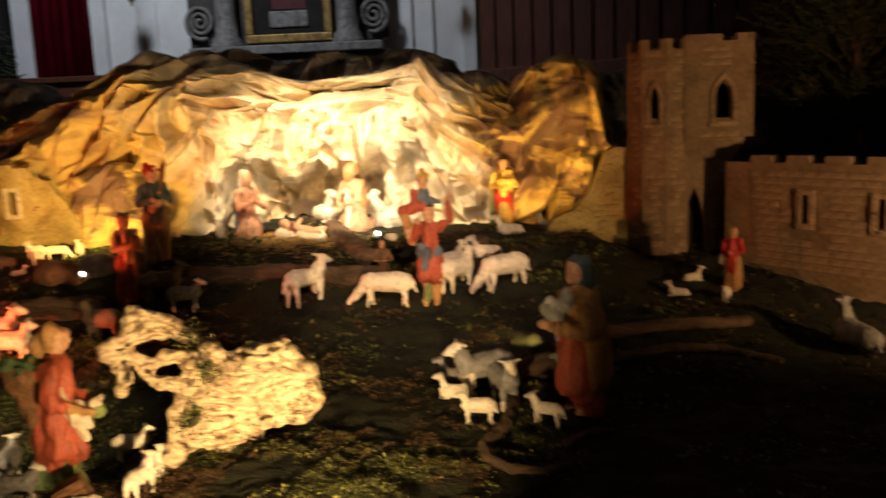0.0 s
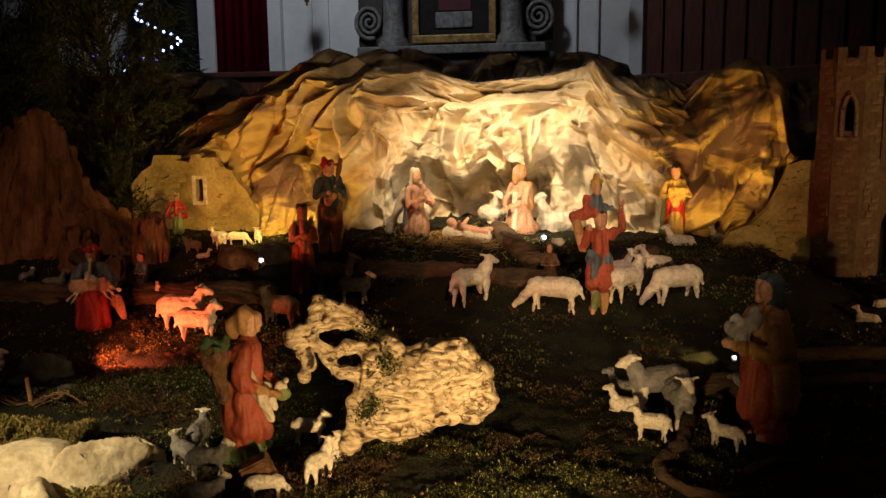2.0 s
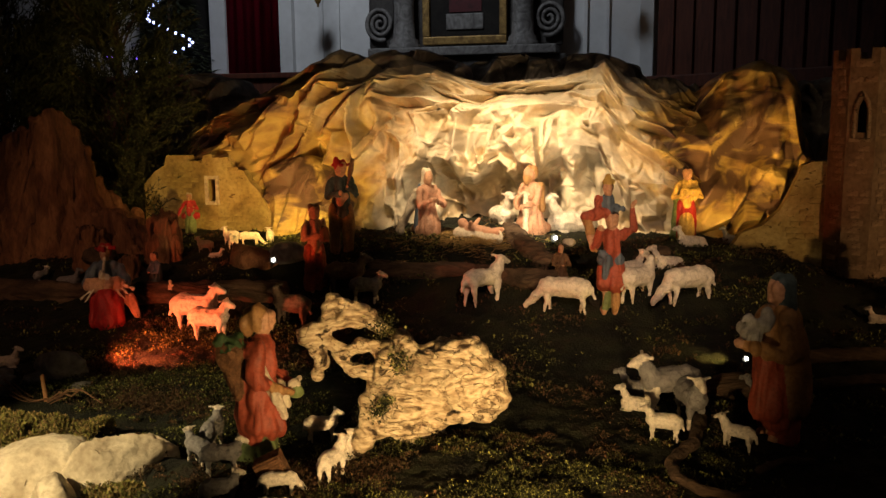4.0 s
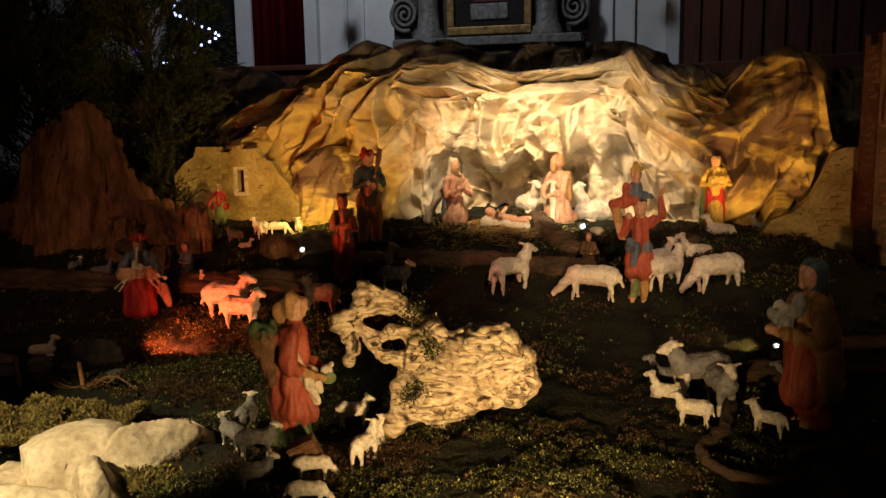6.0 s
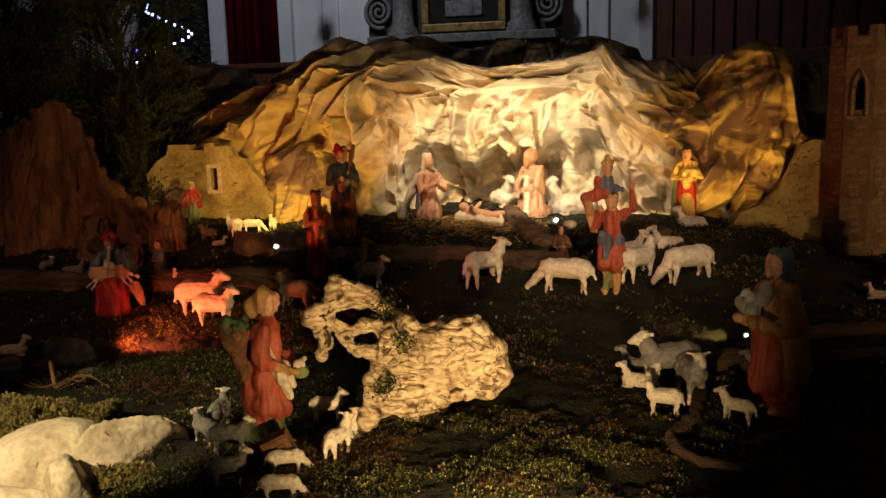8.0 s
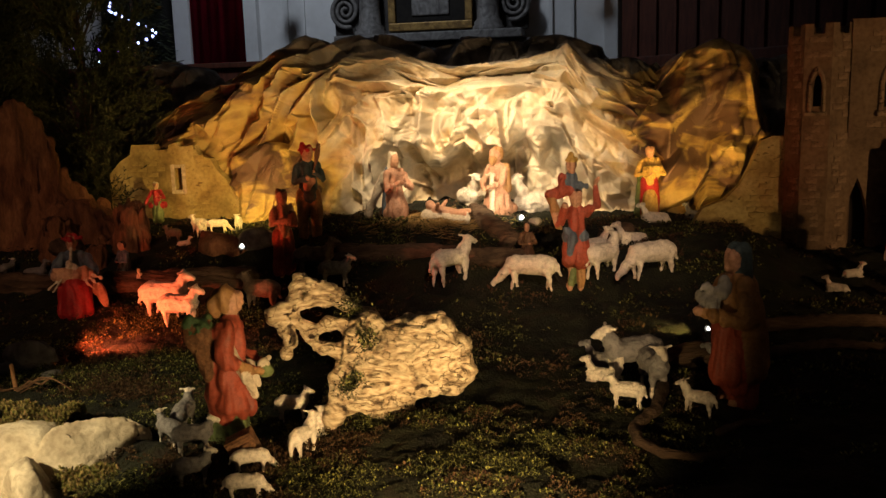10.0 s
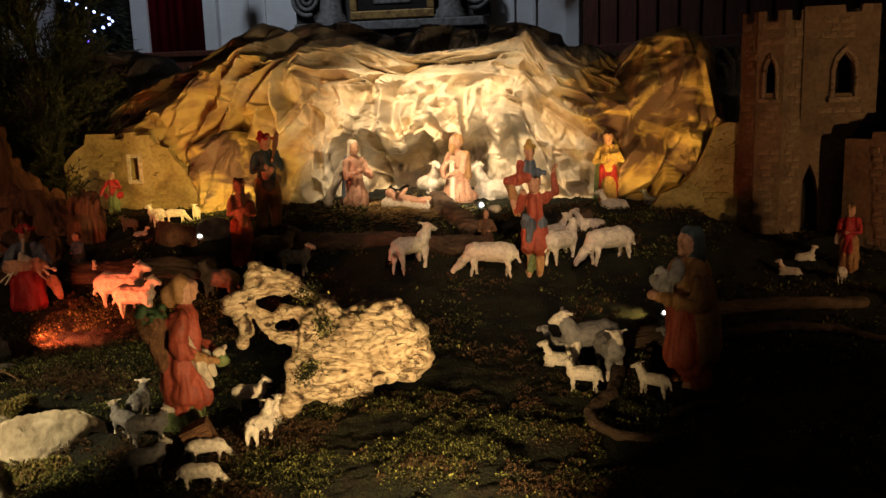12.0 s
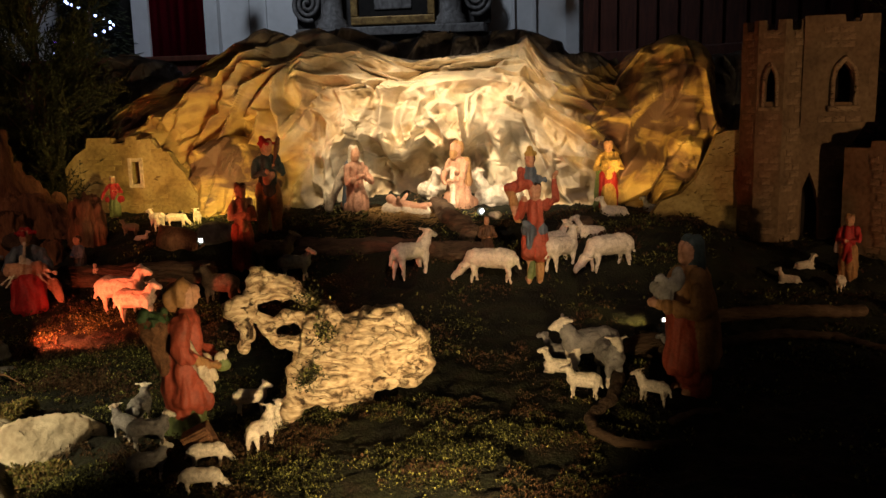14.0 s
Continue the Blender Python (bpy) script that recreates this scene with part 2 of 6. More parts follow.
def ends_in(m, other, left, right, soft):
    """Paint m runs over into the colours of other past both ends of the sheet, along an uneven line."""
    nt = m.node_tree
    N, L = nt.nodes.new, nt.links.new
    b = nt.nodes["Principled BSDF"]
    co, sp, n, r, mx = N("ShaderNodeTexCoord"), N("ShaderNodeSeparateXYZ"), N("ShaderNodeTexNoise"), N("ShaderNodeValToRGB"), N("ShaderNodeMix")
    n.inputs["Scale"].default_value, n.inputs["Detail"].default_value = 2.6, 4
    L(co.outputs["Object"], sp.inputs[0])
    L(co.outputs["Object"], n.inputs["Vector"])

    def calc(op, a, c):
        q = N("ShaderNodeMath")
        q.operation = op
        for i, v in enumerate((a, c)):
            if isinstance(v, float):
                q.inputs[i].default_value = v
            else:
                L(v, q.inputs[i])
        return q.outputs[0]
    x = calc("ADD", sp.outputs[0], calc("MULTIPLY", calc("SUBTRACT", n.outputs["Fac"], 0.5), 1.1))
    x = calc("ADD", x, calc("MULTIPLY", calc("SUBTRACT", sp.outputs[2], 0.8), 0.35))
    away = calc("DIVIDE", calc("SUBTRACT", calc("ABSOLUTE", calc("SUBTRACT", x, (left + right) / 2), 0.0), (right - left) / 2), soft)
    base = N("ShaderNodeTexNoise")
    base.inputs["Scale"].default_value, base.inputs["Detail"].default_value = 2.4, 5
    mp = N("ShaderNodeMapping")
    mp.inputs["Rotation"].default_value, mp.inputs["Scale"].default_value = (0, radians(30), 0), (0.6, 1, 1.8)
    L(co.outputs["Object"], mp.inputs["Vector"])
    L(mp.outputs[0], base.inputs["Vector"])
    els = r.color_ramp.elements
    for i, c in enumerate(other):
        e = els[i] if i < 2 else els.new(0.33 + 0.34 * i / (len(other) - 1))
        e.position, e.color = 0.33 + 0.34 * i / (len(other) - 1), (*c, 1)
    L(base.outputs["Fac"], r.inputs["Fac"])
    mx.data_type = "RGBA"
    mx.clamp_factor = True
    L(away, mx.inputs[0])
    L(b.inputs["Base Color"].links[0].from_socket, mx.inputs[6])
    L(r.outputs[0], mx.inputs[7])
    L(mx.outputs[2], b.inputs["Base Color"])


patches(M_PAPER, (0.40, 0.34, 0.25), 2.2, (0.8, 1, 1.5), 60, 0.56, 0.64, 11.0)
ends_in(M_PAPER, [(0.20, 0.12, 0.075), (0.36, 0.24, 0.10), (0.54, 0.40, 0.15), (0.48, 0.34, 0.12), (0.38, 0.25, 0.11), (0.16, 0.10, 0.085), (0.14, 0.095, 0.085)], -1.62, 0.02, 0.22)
patches(M_OCHRE, (0.14, 0.085, 0.06), 2.6, (0.6, 1, 1.8), 38, 0.48, 0.55, 5.0)
crack(M_ROOT, (0.24, 0.16, 0.09), 9, (1, 1, 1.5), 0.002, 0.014, True)
crack(M_ROOT, (0.06, 0.036, 0.02), 7, (1, 1, 1.4), 0.30, 0.34)
crack(M_BARK, (0.03, 0.015, 0.008), 6, (1.6, 1.6, 0.25), 0.30, 0.40)
crack(M_SLAB, (0.24, 0.18, 0.11), 9, (1, 1, 1), 0.26, 0.30)
crack(M_PLASTER_L, (0.20, 0.13, 0.05), 14, (1, 1, 2.2), 0.30, 0.36)
crack(M_BRICK, (0.10, 0.065, 0.04), 18, (1, 1, 2.5), 0.35, 0.41)
P_DARKRED = paint("dark_red_canvas", (0.07, 0.008, 0.010))


# ---- helpers for shapes ----
def sstep(a, b, x):
    t = min(1.0, max(0.0, (x - a) / (b - a)))
    return t * t * (3 - 2 * t)


def G(x, y):
    """Height of the mossy ground."""
    z = float(np.interp(y, (2.6, 3.4, 3.75, 4.0, 4.3, 4.7, 6.0), (0, 0.06, 0.12, 0.25, 0.31, 0.34, 0.35)))
    z += 0.05 * math.exp(-((x + 0.9) / 0.55) ** 2) * sstep(4.0, 4.3, y)
    z -= 0.10 * sstep(0.6, 1.0, x) * sstep(3.6, 4.1, y)
    z -= 0.16 * sstep(2.15, 1.90, y) * sstep(-1.28, -1.48, x)
    return z


def mesh_of(bm, name, material, smooth=False):
    me = bpy.data.meshes.new(name)
    bm.normal_update()
    bm.to_mesh(me)
    bm.free()
    for m in (material if isinstance(material, (list, tuple)) else [material]):
        me.materials.append(m)
    if smooth:
        me.polygons.foreach_set("use_smooth", [True] * len(me.polygons))
    return me


def thing(name, bm, material, label, category, group="", kind="", smooth=False, at=None):
    ob = new(name, mesh_of(bm, name, material, smooth) if bm else None)
    if at is not None:
        ob.matrix_world = at
    return tagged(ob, label, category, group, kind)


def part(name, bm, material, parent, label="", smooth=False, at=None):
    ob = new(name, bm if isinstance(bm, bpy.types.Mesh) else mesh_of(bm, name, material, smooth))
    ob.parent = parent
    if at is not None:
        ob.matrix_basis = at
    return tagged(ob, label)


def box(bm, x0, y0, z0, x1, y1, z1, bevel=0.0):
    r = bmesh.ops.create_cube(bm, size=1)
    for v in r["verts"]:
        v.co = Vector(((x0 + x1) / 2 + v.co.x * (x1 - x0), (y0 + y1) / 2 + v.co.y * (y1 - y0), (z0 + z1) / 2 + v.co.z * (z1 - z0)))
    if bevel:
        es = list({e for v in r["verts"] for e in v.link_edges})
        bmesh.ops.bevel(bm, geom=es, offset=bevel, segments=2, affect="EDGES", profile=0.6)
    return bm


def boxbm(*a):
    return box(bmesh.new(), *a)


def capsule(bm, a, b, ra, rb, seg=12):
    a, b = Vector(a), Vector(b)
    d = b - a
    n = d.length
    q = (d if n > 1e-6 else Vector((0, 0, 1))).to_track_quat("Z", "Y").to_matrix()
    rings = []
    for i in range(1, 5):
        t = -math.pi / 2 + i * math.pi / 8
        rings.append((ra * math.cos(t), ra * math.sin(t)))
    for i in range(0, 4):
        t = i * math.pi / 8
        rings.append((rb * math.cos(t), n + rb * math.sin(t)))
    vs = []
    for r, z in rings:
        vs.append([bm.verts.new(a + q @ Vector((r * math.cos(2 * math.pi * k / seg), r * math.sin(2 * math.pi * k / seg), z))) for k in range(seg)])
    lo, hi = bm.verts.new(a - q @ Vector((0, 0, ra))), bm.verts.new(a + q @ Vector((0, 0, n + rb)))
    for i in range(len(vs) - 1):
        for k in range(seg):
            bm.faces.new((vs[i][k], vs[i][(k + 1) % seg], vs[i + 1][(k + 1) % seg], vs[i + 1][k]))
    for k in range(seg):
        bm.faces.new((lo, vs[0][(k + 1) % seg], vs[0][k]))
        bm.faces.new((hi, vs[-1][k], vs[-1][(k + 1) % seg]))


def fused(name, caps, mats, voxel, disp=0.0, dscale=(30, 30, 30), ridge=0.0, rscale=(20, 20, 20)):
    """One closed mesh grown from tapered limbs (a, b, radius a, radius b, material number), roughened along its normals."""
    bm = bmesh.new()
    for a, b, ra, rb, *_ in caps:
        capsule(bm, a, b, ra, rb)
    tmp = new("tmp", mesh_of(bm, "tmp", mats))
    md = tmp.modifiers.new("remesh", "REMESH")
    md.mode, md.voxel_size = "VOXEL", voxel
    sm = tmp.modifiers.new("smooth", "SMOOTH")
    sm.factor, sm.iterations = 0.5, 2
    dg = bpy.context.evaluated_depsgraph_get()
    me = bpy.data.meshes.new_from_object(tmp.evaluated_get(dg))
    bpy.data.objects.remove(tmp)
    me.name = name
    me.materials.clear()
    for m in mats:
        me.materials.append(m)
    n = len(me.polygons)
    c = np.empty(n * 3)
    me.polygons.foreach_get("center", c)
    c = c.reshape(-1, 3)
    best, idx = np.full(n, 1e9), np.zeros(n, dtype=np.int32)
    for a, b, ra, rb, *k in caps:
        a, b = np.array(a, float), np.array(b, float)
        d = b - a
        t = np.clip(((c - a) @ d) / max(1e-9, d @ d), 0, 1)
        s = np.linalg.norm(c - a - t[:, None] * d, axis=1) - (ra + (rb - ra) * t)
        m = s < best
        best[m], idx[m] = s[m], (k[0] if k else 0)
    me.polygons.foreach_set("material_index", idx)
    me.polygons.foreach_set("use_smooth", [True] * n)
    if disp or ridge:
        for v, nr in zip(me.vertices, [Vector(x.vector) for x in me.vertex_normals]):
            p = v.co
            o = 0.0
            if disp:
                o += disp * noise.noise((p.x * dscale[0], p.y * dscale[1], p.z * dscale[2]))
            if ridge:
                o += ridge * (abs(noise.noise((p.x * rscale[0], p.y * rscale[1], p.z * rscale[2] + 7))) * 2 - 0.5)
            v.co = p + nr * o
    return me


def extruded(outline, holes, depth):
    """A plate in the xz plane with openings through it, its front at y = 0."""
    bm = bmesh.new()
    es = []
    for loop in [outline] + holes:
        vs = [bm.verts.new((x, 0, z)) for x, z in loop]
        es += [bm.edges.new((vs[i], vs[(i + 1) % len(vs)])) for i in range(len(vs))]
    bmesh.ops.triangle_fill(bm, use_beauty=True, use_dissolve=False, edges=es)
    r = bmesh.ops.extrude_face_region(bm, geom=list(bm.faces))
    for v in r["geom"]:
        if isinstance(v, bmesh.types.BMVert):
            v.co.y += depth
    bmesh.ops.recalc_face_normals(bm, faces=list(bm.faces))
    return bm


def tube(points, radius, seg=8, taper=1.0, wob=0.0):
    bm = bmesh.new()
    for i in range(len(points) - 1):
        k0, k1 = i / (len(points) - 1), (i + 1) / (len(points) - 1)
        capsule(bm, points[i], points[i + 1], radius * (1 + (taper - 1) * k0), radius * (1 + (taper - 1) * k1), seg)
    return bm


def rough_rock(name, size, seed, facets=3.0, rough=0.25, sub=4, chop=0.62):
    bm = bmesh.new()
    bmesh.ops.create_icosphere(bm, subdivisions=sub, radius=1)
    rng = random.Random(seed)
    planes = [(Vector((rng.gauss(0, 1), rng.gauss(0, 1), rng.gauss(0, 1))).normalized(), rng.uniform(chop, chop + 0.33)) for _ in range(14)]
    for v in bm.verts:
        p = v.co.normalized()
        r = 1.0
        for n, d in planes:
            k = p.dot(n)
            if k > 0.05:
                r = min(r, d / k)
        r += rough * 0.25 * noise.noise(p * facets + Vector((seed, 0, 0))) + 0.03 * noise.noise(p * 14 + Vector((seed, 3, 0)))
        v.co = Vector((p.x * r * size[0], p.y * r * size[1], p.z * r * size[2]))
    return bm


# ---- church round the place ----
def church():
    thing("floor", boxbm(-14, -9, -0.9, 7, 14, -0.8), M_FLOOR, "dim grey stone church floor", "floor", kind="structure")
    thing("ceiling", boxbm(-14, -9, 8.0, 7, 14, 8.1), M_WALL, "plain white vault high above", "ceiling", kind="structure")
    thing("wall_west", boxbm(-14.2, -9, -0.8, -14, 14, 8), M_WALL, "white plaster side wall", "wall", kind="structure")
    thing("wall_east", boxbm(7, -9, -0.8, 7.2, 14, 8), M_WALL, "white plaster side wall", "wall", kind="structure")
    thing("wall_south", boxbm(-14, -9.2, -0.8, 7, -9, 8), M_WALL, "white plaster entrance wall", "wall", kind="structure")
    w = thing("wall_north", boxbm(-7.02, 13.2, -0.8, 7, 13.5, 8), M_WALL, "white plaster chancel wall with flat pilaster strips", "wall", kind="structure")
    part("wall_panel", boxbm(-14, 13.6, -0.8, -7.02, 13.9, 8), M_WALL, w)
    # black sheet: the unlit depth of the doorway put into its colour
    part("niche_shade_panel", boxbm(-8.6, 13.5, -0.8, -7.03, 13.59, 8), M_DARK, w)
    for x0, x1, d in ((-7.02, -6.74, 0.16), (-5.80, -5.58, 0.14), (-5.16, -5.08, 0.05), (-4.86, -4.80, 0.05), (-4.30, -4.24, 0.04), (-0.94, -0.88, 0.05), (-0.62, -0.56, 0.05), (-0.12, 0.08, 0.14)):
        part("pilaster", boxbm(x0, 13.2 - d, -0.8, x1, 13.2, 6, 0.008), M_WALL, w)
    bm = bmesh.new()
    n = 40
    rows = []
    for j in (0, 1):
        rows.append([bm.verts.new((-6.72 + 0.90 * i / n, 13.08 - 0.025 * math.sin(i * 0.9) - 0.012 * math.sin(i * 2.3 + 1), 1.55 if j == 0 else 6.0)) for i in range(n + 1)])
    for i in range(n):
        bm.faces.new((rows[0][i], rows[0][i + 1], rows[1][i + 1], rows[1][i]))
    bmesh.ops.solidify(bm, geom=list(bm.faces), thickness=0.012)
    thing("red_hanging", bm, M_RED, "crimson damask hanging on the white chancel wall", "hanging", smooth=True)
    b = thing("choir_bench", boxbm(-9.5, 11.6, -0.8, -4.3, 12.2, 1.62, 0.02), M_WOOD, "dark walnut choir bench back below the hanging", "bench")
    part("cap_rail", boxbm(-9.6, 11.55, 1.622, -4.25, 12.25, 1.70, 0.012), M_WOOD, b)


def altar():
    a = new("side_altar")
    tagged(a, "grey marble altar with scrolls, columns and gilded picture frame", "altar")
    part("base_block", boxbm(-4.25, 12.6, -0.8, -1.15, 13.19, 1.95, 0.03), M_STONEDARK, a)
    part("mensa_step", boxbm(-4.12, 12.5, 1.953, -1.28, 13.15, 2.08, 0.02), M_STONE, a)
    part("back_slab", boxbm(-3.95, 13.0, 2.083, -1.45, 13.19, 4.4, 0.02), M_STONEDARK, a)
    for x in (-3.62, -1.80):
        bm = bmesh.new()
        prof = [(0.24, 2.085), (0.24, 2.14), (0.21, 2.16), (0.22, 2.20), (0.17, 2.25), (0.155, 2.5), (0.15, 3.2), (0.14, 4.4)]
        vs = [[bm.verts.new((x + r * math.cos(k * math.pi / 10), 12.78 + r * math.sin(k * math.pi / 10), z)) for k in range(20)] for r, z in prof]
        for i in range(len(vs) - 1):
            for k in range(20):
                bm.faces.new((vs[i][k], vs[i][(k + 1) % 20], vs[i + 1][(k + 1) % 20], vs[i + 1][k]))
        bm.faces.new(vs[-1])
        part("column", bm, M_STONE, a, "grey veined marble column", smooth=True)
    for s, cx in ((1, -4.03), (-1, -1.42)):
        pts = []
        for i in range(60):
            t = i / 59 * 5.2 * math.pi
            r = 0.03 + 0.20 * (i / 59)
            pts.append((cx + s * r * math.cos(t + 1.2), 12.86, 2.48 + 1.1 * r * math.sin(t + 1.2)))
        part("scroll", tube(pts, 0.026, 6, 1.4), M_STONE, a, "carved grey stone volute", smooth=True)
        part("scroll_back", boxbm(cx - 0.2, 12.93, 2.09, cx + 0.2, 13.0, 3.1, 0.05), M_STONEDARK, a)
    f = part("picture_frame", boxbm(-3.36, 12.88, 2.14, -2.06, 12.99, 2.26, 0.015), M_GOLD, a, "worn gilded moulding")
    part("frame_side", boxbm(-3.36, 12.88, 2.262, -3.25, 12.99, 4.2, 0.015), M_GOLD, f)
    part("frame_side", boxbm(-2.17, 12.88, 2.262, -2.06, 12.99, 4.2, 0.015), M_GOLD, f)
    part("painting", boxbm(-3.25, 12.95, 2.26, -2.17, 12.995, 4.2), M_DARK, a, "dark canvas with a red cloth area")
    part("painted_cloth", boxbm(-2.95, 12.935, 2.62, -2.45, 12.949, 4.2), P_DARKRED, a)
    part("painted_plinth", boxbm(-3.0, 12.92, 2.36, -2.42, 12.948, 2.60, 0.02), M_STONE, a)


def hanging_lamp(x, y, z):
    prof = [(0.002, -0.16), (0.02, -0.15), (0.012, -0.12), (0.03, -0.10), (0.05, -0.06), (0.04, -0.03), (0.11, 0.02), (0.13, 0.08), (0.09, 0.12), (0.10, 0.2)]
    bm = bmesh.new()
    vs = [[bm.verts.new((r * math.cos(k * math.pi / 8), r * math.sin(k * math.pi / 8), h)) for k in range(16)] for r, h in prof]
    for i in range(len(vs) - 1):
        for k in range(16):
            bm.faces.new((vs[i][k], vs[i][(k + 1) % 16], vs[i + 1][(k + 1) % 16], vs[i + 1][k]))
    lamp = thing("sanctuary_lamp", None, None, "small brass hanging sanctuary lamp", "lamp", at=pose(x, y, z))
    part("bowl", bm, M_GOLD, lamp, smooth=True)
    for k in range(3):
        a = k * 2.094
        part("chain", tube([(0.1 * math.cos(a), 0.1 * math.sin(a), 0.2), (0, 0, 1.5)], 0.006, 5), M_GOLD, lamp)
    part("chain", tube([(0, 0, 1.5), (0, 0, 8.0 - z)], 0.008, 5), M_GOLD, lamp)
    return lamp


def panelling():
    w = new("wooden_panelling")
    tagged(w, "dark walnut choir panelling with upright boards", "panelling")
    w.matrix_world = pose(0.12, 12.9, -0.8, 0, 0, -38)
    part("backing", boxbm(0, 0.05, 0, 7.2, 0.12, 6.5), M_WOOD, w)
    for i in range(22):
        x = 0.02 + i * 0.325
        part("board", boxbm(x, 0.0, 2.40, x + 0.27, 0.048, 4.1, 0.012), M_WOOD, w)
    part("ledge", boxbm(-0.1, -0.25, 2.22, 7.2, 0.05, 2.395, 0.02), M_WOOD, w)
    part("cornice", boxbm(-0.12, -0.22, 3.62, 7.2, -0.005, 3.86, 0.03), M_WOOD, w)
    part("bench_front", boxbm(0, -0.2, 0, 7.2, 0.048, 2.215, 0.01), M_WOOD, w)


church()
altar()
hanging_lamp(-4.86, 12.4, 2.86)
hanging_lamp(-0.66, 12.4, 2.86)
panelling()


# ---- ground ----
def ground_height(x, y):
    z = G(x, y)
    k = 0.5 + 0.5 * noise.noise((x * 1.3, y * 1.3, 4))
    z += 0.020 * noise.noise((x * 4, y * 4, 0)) + 0.030 * k * noise.noise((x * 11, y * 11, 2)) + 0.012 * noise.noise((x * 27, y * 27, 5))
    return z


def ground():
    nx, ny = 480, 360
    x0, x1, y0, y1 = -4.6, 3.4, 0.55, 6.6
    vs, fs = [], []
    for j in range(ny + 1):
        y = y0 + (y1 - y0) * (j / ny) ** 1.25
        for i in range(nx + 1):
            x = x0 + (x1 - x0) * i / nx
            vs.append((x, y, ground_height(x, y)))
    w = nx + 1
    for j in range(ny):
        for i in range(nx):
            k = j * w + i
            fs.append((k, k + 1, k + 1 + w, k + w))
    me = bpy.data.meshes.new("ground")
    me.from_pydata(vs, [], fs)
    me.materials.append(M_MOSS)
    me.polygons.foreach_set("use_smooth", [True] * len(fs))
    g = tagged(new("ground", me), "dark mossy ground of the crib landscape", "ground", kind="structure")
    part("stage_front", boxbm(-4.6, 0.50, -0.8, 3.4, 0.55, -0.02), M_WOOD, g, "dark boarded front of the stage")
    part("stage_side", boxbm(-4.65, 0.5, -0.8, -4.6, 6.6, 0.2), M_WOOD, g)
    part("stage_side", boxbm(3.4, 0.5, -0.8, 3.45, 6.6, 0.2), M_WOOD, g)
    part("stage_back", boxbm(-4.6, 6.6, -0.8, 3.4, 6.65, 0.3), M_WOOD, g)


def tufts(count, seed, x0, x1, y0, y1, leaves, size, bare=0.0, name="moss_tufts"):
    """Cushions of moss: little domes of many leaflets, thicker in patches, some of them dry."""
    rng = random.Random(seed)
    vs, fs, zone = [], [], []
    for _ in range(count):
        x, y = rng.uniform(x0, x1), y0 + (y1 - y0) * rng.random() ** 1.3
        d = noise.noise((x * 3.1, y * 3.1, 9)) + 0.6 * noise.noise((x * 9, y * 9, 3))
        if d < bare + rng.uniform(-0.25, 0.25):
            continue
        dry = 1 if noise.noise((x * 2.3, y * 4.0, 31)) + rng.uniform(-0.25, 0.25) > 0.06 else 0
        R = rng.uniform(0.012, 0.045) * (1 + 0.6 * d)
        z0 = ground_height(x, y)
        for _ in range(int(leaves * rng.uniform(0.5, 1.4))):
            a, r = rng.uniform(0, 6.283), rng.random() ** 0.55
            px, py = x + R * r * math.cos(a), y + R * r * math.sin(a)
            pz = z0 + 0.55 * R * (1 - r * r) - 0.004 + rng.uniform(-0.004, 0.004)
            h = size * rng.uniform(0.5, 1.5)
            t = rng.uniform(0.15, 1.35)
            b = a + rng.gauss(0, 0.9)
            dx, dy, dz = math.cos(b) * math.sin(t) * h, math.sin(b) * math.sin(t) * h, math.cos(t) * h
            w = h * rng.uniform(0.16, 0.34)
            wx, wy = -math.sin(b) * w, math.cos(b) * w
            k = len(vs)
            vs += [(px, py, pz), (px + dx * 0.5 + wx, py + dy * 0.5 + wy, pz + dz * 0.6), (px + dx, py + dy, pz + dz * 0.85), (px + dx * 0.5 - wx, py + dy * 0.5 - wy, pz + dz * 0.6)]
            fs.append((k, k + 1, k + 2, k + 3))
            zone.append(dry)
    me = bpy.data.meshes.new(name)
    me.from_pydata(vs, [], fs)
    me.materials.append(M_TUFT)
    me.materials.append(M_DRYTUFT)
    me.polygons.foreach_set("material_index", zone)
    tagged(new(name, me), "cushions of green and dry brown moss", "moss", kind="stuff")


ground()
tufts(2600, 3, -1.0, 0.25, 1.45, 2.6, 75, 0.0085, 0.05)
tufts(2600, 1, -2.6, 0.4, 1.3, 3.1, 40, 0.009, 0.12)
tufts(1300, 7, -1.95, -1.05, 1.75, 2.7, 40, 0.009, -0.25)
tufts(700, 6, 0.2, 1.6, 1.3, 3.0, 20, 0.012, 0.1)
tufts(1800, 4, -2.25, -1.2, 2.55, 3.5, 36, 0.010, -0.1)
tufts(4200, 2, -3.4, 2.2, 2.9, 4.9, 14, 0.015)
tufts(1100, 5, -1.6, 0.7, 3.9, 4.7, 22, 0.016)


